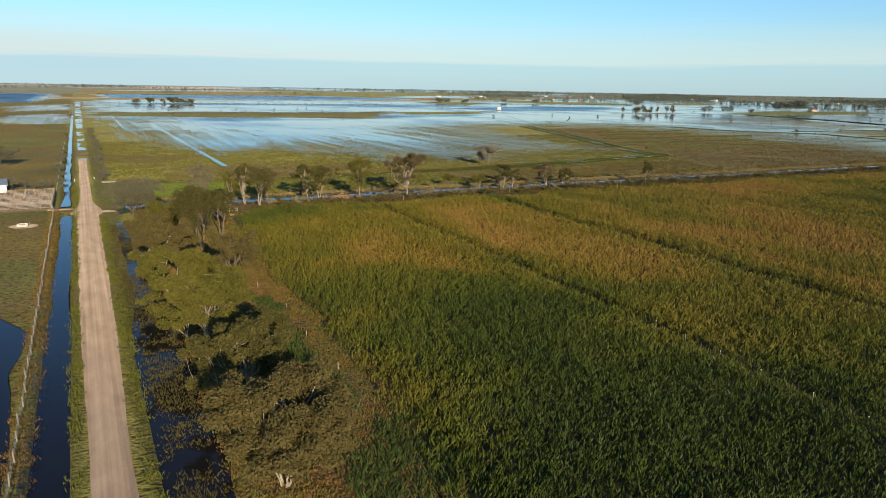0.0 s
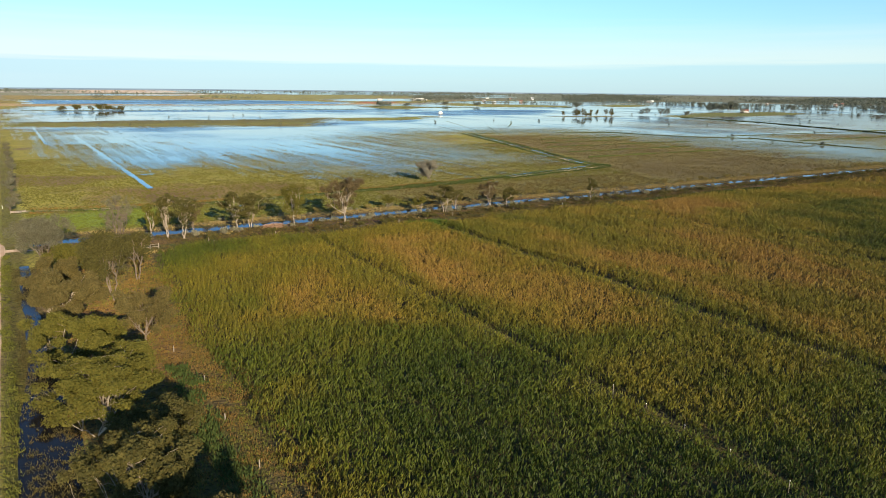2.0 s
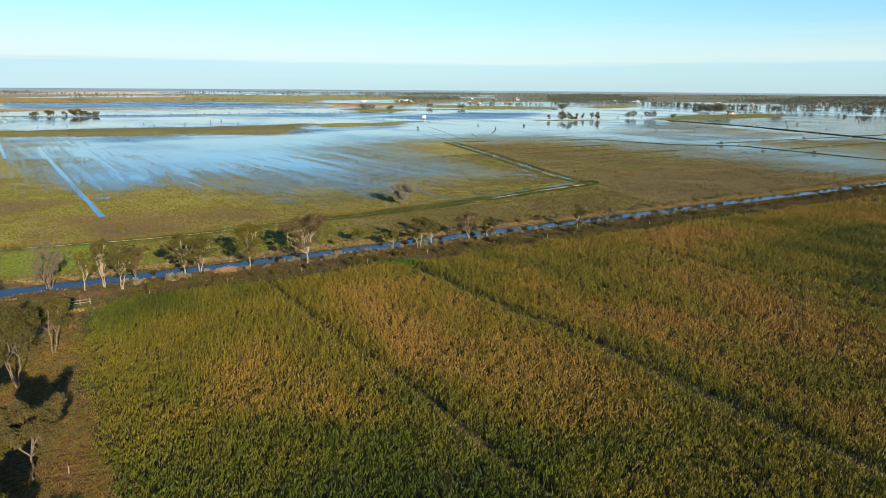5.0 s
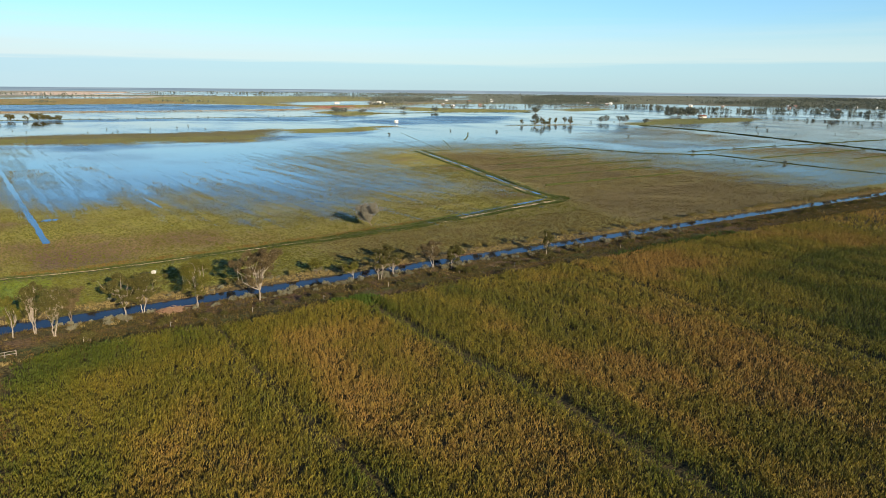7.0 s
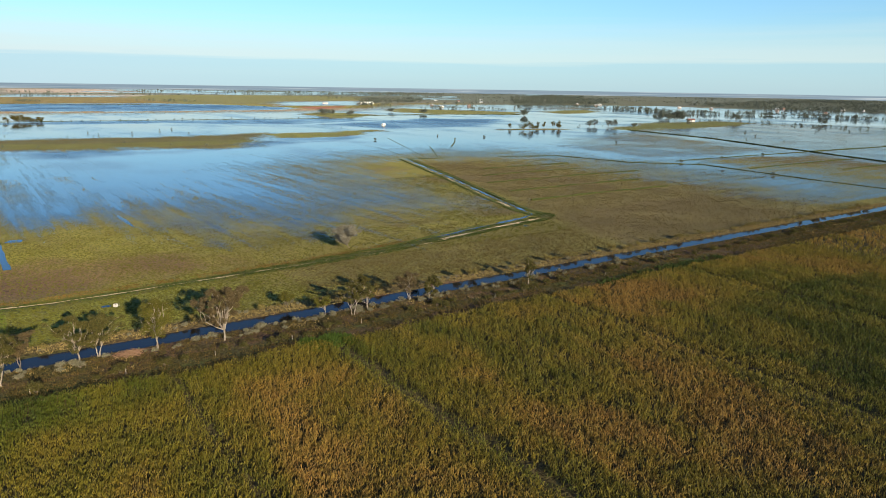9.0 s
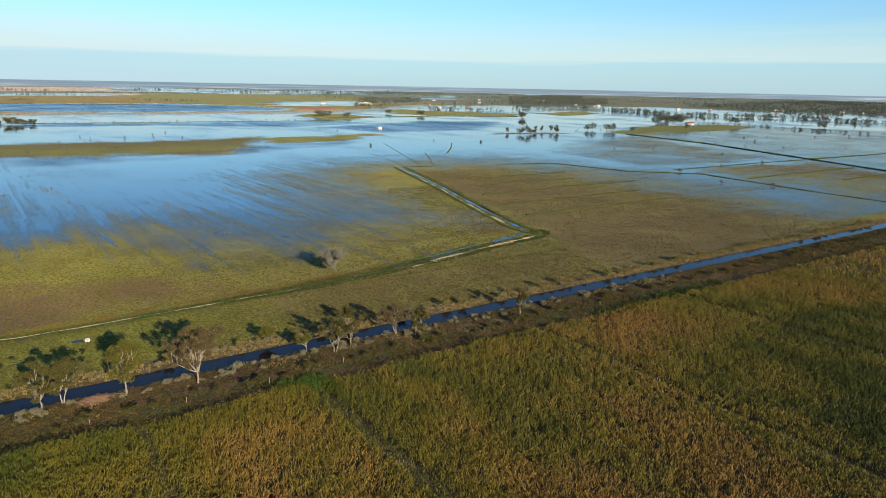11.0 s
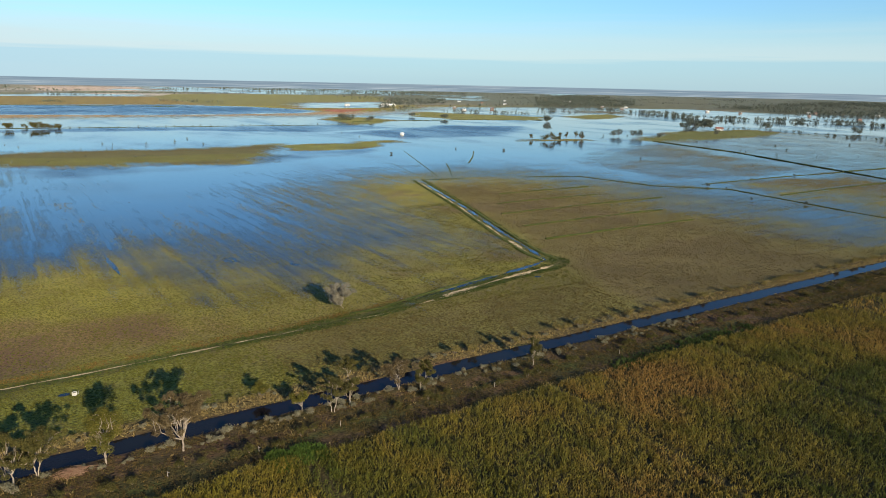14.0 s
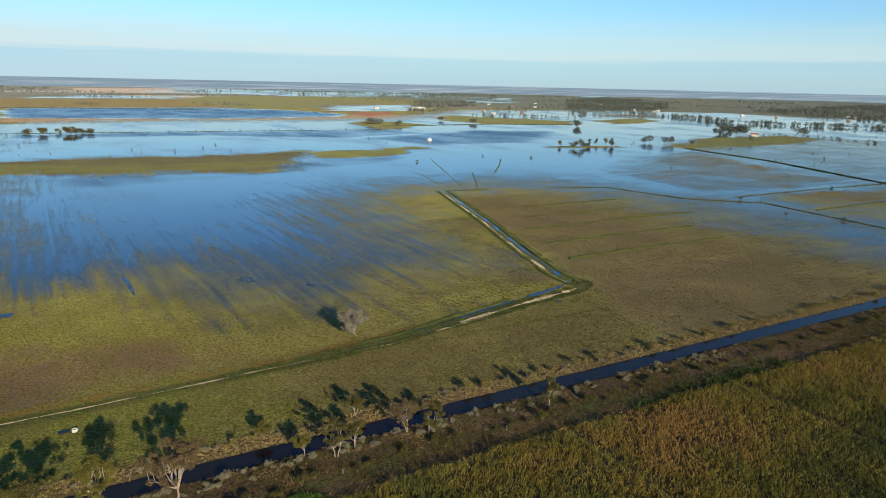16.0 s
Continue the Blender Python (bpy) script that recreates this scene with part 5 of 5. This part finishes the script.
# ---------------------------------------------------------------- fences, yards and small works
def wire_fence(x, y0, y1, gap, label):
    """Posts and wires along the road."""
    fence = thing("wire_fence", pose(x, y0, 0), label, "fence")
    r = np.random.default_rng(int(y1))
    post = None
    for k in range(int((y1 - y0) / gap) + 1):
        bm = bmesh.new() if post is None else None
        z = float(land_height(np.array([x]), np.array([y0 + k * gap]))[0])
        if post is None:
            tube(bm, (0, 0, -0.4), (0, 0, 1.15), 0.075, 0.06, 7)
            post = part("post", bm, TIMBER, fence)
            ob = post
        else:
            ob = new("post", post.data)
            ob.parent = fence
        ob.matrix_local = pose(r.uniform(-0.12, 0.12), k * gap, z, r.uniform(-4, 4), r.uniform(-4, 4), 0)
    for h in (0.35, 0.7, 1.02):
        part("wire", tube(bmesh.new(), (0, 0, h), (0, y1 - y0, h), 0.012, 0.012, 4), STEEL, fence)
    return fence


wire_fence(-7.5, 24, 196, 4.0, "old wire fence on weathered timber posts beside a ditch")
wire_fence(-7.6, 230, 420, 8.0, "wire fence on timber posts beside a brown paddock")


def rail_fence(x0, y0, x1, y1, high, rails, material, label, boarded=False, name="yard_fence", group="fences of the stock yards"):
    """Posts with horizontal rails, or boards close together."""
    length = math.hypot(x1 - x0, y1 - y0)
    fence = thing(name, pose(x0, y0, float(land_height(np.array([x0]), np.array([y0]))[0]) - 0.05, 0, 0, math.degrees(math.atan2(y1 - y0, x1 - x0))), label, "fence", group)
    n = max(2, round(length / 2.4) + 1)
    for k in range(n):
        u = length * k / (n - 1)
        part("post", boxed(u - 0.08, u + 0.08, -0.08, 0.08, -0.3, high + 0.15, bevel=0.015), TIMBER, fence)
    for k in range(rails):
        z = high * (k + 1) / rails
        h = 0.42 * high / rails if boarded else 0.075
        part("rail", boxed(-0.1, length + 0.1, 0.085, 0.125, z - h, z + h * 0.6, bevel=0.01), material, fence)
    return fence


PALE_TIMBER = mottled("bleached_timber", (0.24, 0.19, 0.155), (0.38, 0.32, 0.27), 1.2, 0.9, 5.0, 0.01)
for y, x0, x1, boarded in ((200.5, -27, -8.2, False), (204.5, -27, -8.2, True), (208.5, -24, -8.2, False), (213, -27, -9, False), (217, -22, -8.4, False), (222, -27, -8.2, False), (227, -27, -8.2, False)):
    rail_fence(x0, y, x1, y, 1.6, 5, PALE_TIMBER, "bleached timber rail fence of cattle yards", boarded)
for x, y0, y1 in ((-8.0, 199, 228), (-14.0, 208.5, 227), (-20.5, 200.5, 222)):
    rail_fence(x, y0, x, y1, 1.6, 5, PALE_TIMBER, "bleached timber cross fence of cattle yards")
rail_fence(30.4, 177.4, 34.2, 177.6, 1.1, 2, TIMBER, "short timber rail barrier at the crop's edge", name="rail_barrier", group="")
rail_fence(5.0, 246.5, 9.0, 246.5, 0.6, 2, PALE_TIMBER, "bleached timber culvert rail beside the road", True, "culvert_rail", "")


def marker_post(x, y, label):
    post = thing("marker_post", pose(x, y, 0.02), label, "post", "white road marker posts")
    part("shaft", boxed(-0.06, 0.06, -0.03, 0.03, -0.2, 1.1, bevel=0.01), WHITE_PAINT, post)
    part("reflector", boxed(-0.04, 0.04, -0.04, -0.031, 0.85, 0.98), RED_ROOF, post)


marker_post(3.0, 258, "white road marker post at the verge")
marker_post(-2.8, 253, "white road marker post at the verge")


for x, y in ((46, 178.6), (63, 179.2), (81, 178.8), (99, 179.4), (118, 181.0), (160, 180.2), (205, 180.4)):
    old = thing("fence_post", pose(x, y, float(land_height(np.array([x]), np.array([y]))[0]), 3, -4, 20), "leaning pale timber post on the canal verge", "post", "old posts on the verge")
    part("shaft", tube(bmesh.new(), (0, 0, -0.3), (0, 0, 1.35), 0.08, 0.065, 7), TIMBER, old)
    part("wire_stub", tube(bmesh.new(), (0.06, 0, 1.05), (0.55, 0.1, 0.8), 0.012, 0.012, 4), STEEL, old)


def lathe(profile, sides=24):
    """A turned shape from pairs of radius and height."""
    bm = bmesh.new()
    rings = [[bm.verts.new((r * math.cos(2 * math.pi * k / sides), r * math.sin(2 * math.pi * k / sides), z)) for k in range(sides)] for r, z in profile]
    for a, b in zip(rings, rings[1:]):
        for k in range(sides):
            bm.faces.new((a[k], a[(k + 1) % sides], b[(k + 1) % sides], b[k]))
    return bm


def trough(x, y, r, label):
    ob = thing("water_trough", pose(x, y, 0.02), label, "trough")
    part("basin", lathe([(r, -0.1), (r, 0.6), (r - 0.05, 0.65), (r - 0.15, 0.65), (r - 0.2, 0.6), (r - 0.22, 0.1), (0.02, 0.1)]), CONCRETE, ob, "pale concrete ring")
    part("water_surface", lathe([(r - 0.19, 0.48), (0.02, 0.48)]), STILL, ob, "still water in the basin")
    part("pipe", tube(bmesh.new(), (r + 0.25, 0, -0.1), (r + 0.25, 0, 0.9), 0.04, 0.04, 8), STEEL, ob)


trough(70.6, 228.0, 0.60, "round pale concrete stock trough in green pasture")
trough(-13.2, 175.8, 1.15, "round concrete stock trough on bare earth")
me = bpy.data.meshes.new("puddle")
pool = lathe([(1.0, 0.0), (0.5, 0.002), (0.02, 0.002)], 18)
pool.to_mesh(me)
pool.free()
me.materials.append(STILL)
tagged(new("puddle", me), "dark puddle beside a stock trough", "puddle", "", "structure").matrix_world = pose(68.4, 228.6, 0.24) @ Matrix.Diagonal((1.3, 0.9, 1, 1))
pile = thing("brush_pile", pose(66.0, 189.2, float(land_height(np.array([66.0]), np.array([189.2]))[0])), "reddish pile of cut branches on the canal bank", "brush pile")
heap = np.random.default_rng(77)
sticks = [bend(heap, (heap.normal() * 1.3, heap.normal() * 0.8, heap.uniform(0, 0.9)), (heap.normal() * 1.6, heap.normal() * 1.0, heap.uniform(0.1, 1.1)), 0.05, 0.02, 3) for _ in range(160)]
v, q = tubes(sticks, 4)
attach("brushwood", mesh_of("brushwood", v, q, None, REDDISH), pile)
v, q = foliage(heap, [(0, 0, 0.3, 1.3, 0.5), (1.2, 0.2, 0.2, 0.9, 0.5), (-1.1, 0, 0.2, 0.9, 0.5)], 420, 0.25, 0.1)
v[:, 2] = np.maximum(v[:, 2], 0.0)
attach("dry_leaves", mesh_of("dry_leaves", v, q, None, GUM_BROWN), pile)
for k, (x, y, r, turn, label) in enumerate(((141.6, 339, 3.2, 1.6, "shallow blue pool at the flood's edge"), (162.6, 320, 1.6, 1.4, "small blue pool at the flood's edge"), (98.3, 353, 1.0, 14.0, "flooded wheel rut at the flood's edge"), (56, 329, 2.4, 1.2, "shallow blue pool in wet pasture"), (238.5, 255.4, 1.3, 0.8, "puddle beside a farm track"))):
    me = bpy.data.meshes.new("puddle")
    pool = lathe([(1.0, 0.0), (0.6, 0.004), (0.02, 0.004)], 28)
    for vert in pool.verts:
        vert.co.xy *= 1 + 0.4 * float(value_noise(np.array([vert.co.x * 1.4 + 9 * k]), np.array([vert.co.y * 1.4]), 1.0, 90)[0])
    pool.to_mesh(me)
    pool.free()
    me.materials.append(STILL)
    tagged(new("puddle", me), label, "puddle", "", "structure").matrix_world = pose(x, y, float(land_height(np.array([x]), np.array([y]))[0]) + 0.09) @ Matrix.Diagonal((r, r * turn, 1, 1))
for x, y in ((24.8, 92.9), (24.4, 68.2), (23.6, 106.2), (24.2, 80.5)):
    old = thing("fence_post", pose(x, y, float(land_height(np.array([x]), np.array([y]))[0]), 2, -3, 40), "grey timber post between trees and crop", "post", "old posts at the crop's edge")
    part("shaft", tube(bmesh.new(), (0, 0, -0.3), (0, 0, 0.95), 0.075, 0.06, 7), TIMBER, old)
for k, y in enumerate((62.5, 56.6, 50.6, 44.5, 37.8, 31.8)):
    stake = thing("stake", pose(67.3 - 0.6 * k + 0.05 * k * k, y, 0.0, 2, -3, 0), "thin pale stake standing in the crop", "stake", "stakes in the crop")
    part("shaft", tube(bmesh.new(), (0, 0, -0.3), (0, 0, 1.9), 0.035, 0.03, 6), TIMBER, stake)
    part("cap", tube(bmesh.new(), (0, 0, 1.9), (0, 0, 1.98), 0.05, 0.04, 6), WHITE_PAINT, stake)
bare = lathe([(3.6, 0.04), (2.0, 0.16), (0.02, 0.20)], 28)
me = bpy.data.meshes.new("bare_patch")
bare.to_mesh(me)
bare.free()
me.materials.append(DIRT)
tagged(new("bare_patch", me), "trampled bare earth round a trough", "bare earth", "", "structure").matrix_world = pose(-13.2, 175.8, 0.02)


def gable(x0, x1, y0, y1, z0, z1, over=0.4, thick=0.12):
    """A two-sided roof with its ridge along x."""
    bm = bmesh.new()
    yc = (y0 + y1) / 2
    for y, s in ((y0 - over, -1), (y1 + over, 1)):
        drop = (z1 - z0) * over / (yc - y0)
        pts = [(x, yy, z + t) for t in (0, thick) for x, yy, z in ((x0 - over, y, z0 - drop), (x1 + over, y, z0 - drop), (x1 + over, yc, z1), (x0 - over, yc, z1))]
        v = [bm.verts.new(p) for p in pts]
        for f in ((0, 1, 2, 3), (7, 6, 5, 4), (0, 4, 5, 1), (1, 5, 6, 2), (2, 6, 7, 3), (3, 7, 4, 0)):
            bm.faces.new([v[i] for i in f])
    bmesh.ops.recalc_face_normals(bm, faces=bm.faces)
    return bm


def gabled_walls(x0, x1, y0, y1, z0, z1):
    bm = boxed(x0, x1, y0, y1, -0.3, z0)
    yc = (y0 + y1) / 2
    for x in (x0 + 0.01, x1 - 0.01):
        bm.faces.new([bm.verts.new(p) for p in ((x, y0, z0), (x, y1, z0), (x, yc, z1))])
    return bm


def house(x, y, turn, wide, deep, wall, roof, label, windows=3, name="house", group="", high=2.9, z=0.05):
    ob = thing(name, pose(x, y, z, 0, 0, turn), label, "building", group)
    part("wall", gabled_walls(-wide / 2, wide / 2, -deep / 2, deep / 2, high, high + deep * 0.27), wall, ob)
    part("roof", gable(-wide / 2, wide / 2, -deep / 2, deep / 2, high, high + deep * 0.27), roof, ob)
    for k in range(windows):
        u = wide * ((k + 0.5) / windows - 0.5)
        for s in (-1, 1):
            y0 = s * deep / 2
            lo, hi = sorted((y0, y0 + s * 0.05))
            if k == windows // 2:
                part("door", boxed(u - 0.45, u + 0.45, lo, hi, 0, 2.05), DARK_BARK, ob)
            else:
                w = part("window", boxed(u - 0.75, u + 0.75, lo, hi, 0.85, 2.15), WHITE_PAINT, ob)
                lo, hi = sorted((y0 + s * 0.05, y0 + s * 0.07))
                part("pane", boxed(u - 0.65, u + 0.65, lo, hi, 0.95, 2.05), DARK_GLASS, w)
    return ob


house(-23.5, 236, 4, 6.0, 5.0, STEEL, STEEL, "small galvanised iron shed beside cattle yards", 1, "shed", "", 2.4)
house(564, 927, 10, 4.2, 3.6, WHITE_PAINT, WHITE_PAINT, "small white pump shed standing in flood water", 1, "pump_shed", "", 2.6)
house(1185, 862, -40, 13, 8, WHITE_PAINT, RED_ROOF, "white farmhouse with a red roof among trees", 5, "farmhouse")
house(1204, 880, 20, 9, 7, WHITE_PAINT, GREY_ROOF, "white farm shed with an iron roof", 3, "farm_shed")
house(1105, 1950, 0, 46, 14, WHITE_PAINT, WHITE_PAINT, "long low white farm shed", 9, "long_shed", "", 3.2)
house(1000, 2010, 0, 14, 8, WHITE_PAINT, GREY_ROOF, "white farm building with an iron roof", 5, "farm_shed")
TOWN = "houses of the far town"
models = [house(1180, 1660, 12, 11, 7, WHITE_PAINT, GREY_ROOF, "far white house with a grey iron roof", 4, "house", TOWN), house(1320, 1720, -20, 10, 7, PALE_TIMBER, RED_ROOF, "far house with a red roof", 4, "house", TOWN), house(1250, 1810, 30, 11, 7, PALE_TIMBER, GREY_ROOF, "far timber house with a grey iron roof", 4, "house", TOWN)]
spot = np.random.default_rng(9)
for k in range(12):
    u, v = spot.uniform(0, 1), spot.uniform(0, 1) ** 0.7
    copy_thing(models[k % 3], pose(950 + 900 * u + 500 * v, 1500 + 1100 * v - 200 * u, 0.1, 0, 0, spot.uniform(-40, 40)))
for k in range(10):
    copy_thing(models[k % 3], pose(spot.uniform(1900, 2500), spot.uniform(1000, 1500), 0.1, 0, 0, spot.uniform(-40, 40)))


# ---------------------------------------------------------------- far trees
def far_tree(seed, x, y, h, r, label, group, leaf=None):
    return gum_tree(seed, x, y, h, r, 420, max(0.7, 0.17 * r), leaf or FAR_LEAF, DARK_BARK, label, 1, 0.22, (0, 0), 0.9, 6, 3, 0.02, 0, 0.38, "tree", group, name="far_tree")


ROW = "row of trees standing in flood water"
for k, (x, y, h, r) in enumerate(((80, 1187, 7, 6), (99, 1173, 9, 7.5), (118, 1185, 7, 4), (132, 1173, 10, 9), (141, 1171, 8, 6), (149, 1177, 6, 4), (158, 1175, 7, 6))):
    far_tree(300 + k, x, y, h, r, "round dark tree standing in shallow flood water", ROW, GUM)
ISLE = "trees on a flooded island"
for k, (x, y, h, r) in enumerate(((698, 806, 8, 2.2), (697, 776, 9, 5), (709, 777, 12, 4.5), (716, 777, 6, 4), (727, 783, 5, 3.5), (746, 801, 10, 2.2), (768, 811, 9, 2.0), (783, 808, 10, 2.6), (765, 778, 12, 3.6), (770, 782, 7, 3))):
    far_tree(320 + k, x, y, h, r, "tree on a low island in flood water", ISLE, GUM)
FARM = "trees round the farmhouse"
for k, (x, y, h, r) in enumerate(((1150, 890, 17, 13), (1166, 880, 19, 14), (1180, 884, 17, 12), (1195, 900, 15, 10), (1135, 900, 12, 8), (1239, 973, 16, 9), (1252, 970, 12, 8), (1049, 769, 11, 5), (1278, 832, 15, 10), (1363, 712, 12, 9))):
    far_tree(340 + k, x, y, h, r, "tall dark tree beside a farmhouse", FARM)
for k, (x, y, h, r) in enumerate(((858, 806, 10, 5), (873, 810, 12, 5), (874, 783, 11, 5), (884, 780, 12, 6), (1050, 1175, 12, 7), (656, 1315, 11, 8), (664, 1296, 10, 8), (650, 1300, 9, 7), (686, 1257, 9, 7), (856, 1387, 9, 7), (876, 1291, 10, 8), (1011, 1129, 12, 8), (905, 760, 7, 5))):
    far_tree(360 + k, x, y, h, r, "lone dark tree at the flood's edge", "scattered far trees")


def woods(name, seed, spots, high, label):
    """Far woods: crowns of leaf clumps, too many to count."""
    r = np.random.default_rng(seed)
    spots = np.asarray(spots, float)
    h = high * r.uniform(0.6, 1.3, len(spots))
    up = land_height(spots[:, 0], spots[:, 1])
    per = 24
    k = np.repeat(np.arange(len(spots)), per)
    d = unit(r.normal(size=(len(k), 3))) * (r.random(len(k)) ** 0.4)[:, None]
    pos = np.stack([spots[k, 0] + d[:, 0] * h[k] * 0.5, spots[k, 1] + d[:, 1] * h[k] * 0.5, up[k] + h[k] * (0.50 + 0.46 * d[:, 2])], 1)
    axis = unit(r.normal(size=(len(k), 3)))
    side = unit(np.cross(axis, r.normal(size=(len(k), 3))))
    length = h[k] * r.uniform(0.18, 0.38, len(k))
    v, q = cards(pos, axis, side, length, length * 0.8)
    trunks = [[((x, y, z - 0.3), hh * 0.035), ((x, y, z + hh * 0.5), hh * 0.02)] for (x, y), z, hh in zip(spots, up, h)]
    tv, tq = tubes(trunks, 4)
    return tagged(new(name, mesh_of(name, np.concatenate([v, tv]), np.concatenate([q, tq + len(v)]), None, FAR_LEAF)), label, "woods", "", "stuff")


def clustered(seed, count, x0, x1, y0, y1, cut, size):
    r = np.random.default_rng(seed)
    x, y = r.uniform(x0, x1, count * 4), r.uniform(y0, y1, count * 4)
    ok = (value_noise(x, y, size, seed) + 0.5 * value_noise(x, y, size / 3, seed + 1) > cut) & (np.hypot(x, y) < 4700)
    return np.stack([x, y], 1)[ok][:count]


def within(seed, count, poly, cut=-9.0, size=100):
    """Scattered spots inside a polygon, in clusters."""
    r = np.random.default_rng(seed)
    p = np.asarray(poly, float)
    x, y = (r.uniform(p[:, k].min(), p[:, k].max(), count * 8) for k in (0, 1))
    ok = (inside(x, y, poly) > 0) & (value_noise(x, y, size, seed) + 0.5 * value_noise(x, y, size / 3, seed + 1) > cut) & (np.hypot(x, y) < 4700)
    return np.stack([x, y], 1)[ok][:count]


def beside(seed, count, line, spread):
    """Spots strung along a bent line."""
    r = np.random.default_rng(seed)
    p = np.asarray(line, float)
    d = np.concatenate([[0], np.cumsum(np.hypot(*np.diff(p, axis=0).T))])
    t = np.sort(r.uniform(0, d[-1], count))
    return np.stack([np.interp(t, d, p[:, k]) for k in (0, 1)], 1) + r.normal(size=(count, 2)) * spread


woods("tree_line", 400, beside(4, 230, [(1635, 1498), (1618, 1355), (1540, 1213), (1620, 1070), (1736, 928), (1712, 847), (1690, 760)], 20), 9, "line of dark trees standing in far flood water")
woods("tree_line", 411, beside(11, 60, [(1430, 1640), (1540, 1574), (1657, 1605), (1603, 1478), (1664, 1387)], 16), 9, "line of dark trees standing in far flood water")
woods("tree_line", 412, beside(12, 46, [(1065, 1569), (1150, 1530), (1246, 1460)], 22), 7, "thin drowned trees in far flood water")
woods("woods", 401, within(401, 260, [(1481, 2659), (1720, 2560), (1156, 1707), (951, 1720)], 0.05, 130), 9, "dark trees among the houses of a far town")
woods("woods", 402, within(402, 1000, FAR_WOODS[0], -0.3, 160), 9.5, "dense dark far woods on the plain")
woods("woods", 403, within(403, 2600, FAR_WOODS[1], -0.4, 180), 9, "olive far woods and scrub beyond the flood")
woods("woods", 404, beside(404, 110, [(300, 3130), (480, 3230), (760, 3260), (1100, 3330)], 26), 8, "line of far trees beside a sheet of water")
woods("woods", 413, beside(413, 120, [(1397, 3300), (1800, 3330), (2100, 3480), (2350, 3900)], 60), 9, "scattered far trees beside a sheet of water")
woods("woods", 410, clustered(410, 900, 1300, 4400, 1900, 4300, 0.15, 300), 7.5, "dark far woods toward the horizon")
woods("woods", 405, clustered(405, 900, -600, 4200, 3300, 4700, 0.35, 300), 9, "far tree belts on the horizon")
woods("bushes", 414, beside(414, 60, [(1214, 864), (1285, 817), (1257, 721), (1247, 621), (1240, 520)], 7), 4.5, "line of bushes along a far field bank")
woods("hedge", 406, [(215 + k * 5, 2240 - k * 4) for k in range(12)] + [(540 + k * 6, 2330 + 30 * math.sin(k) - k * 6) for k in range(24)], 7, "dark far hedge across a field")
woods("scrub", 407, [(30 + k * 13, 1185 + 6 * math.sin(k * 2.1)) for k in range(46)], 2.6, "drowned scrub along a bank in flood water")
woods("scrub", 408, clustered(408, 34, 60, 520, 690, 1080, 0.2, 60), 2.4, "low scrub on a grassy island strip")
woods("scrub", 409, clustered(409, 40, 500, 1500, 300, 820, 0.3, 90), 2.6, "low scrub along far field edges")
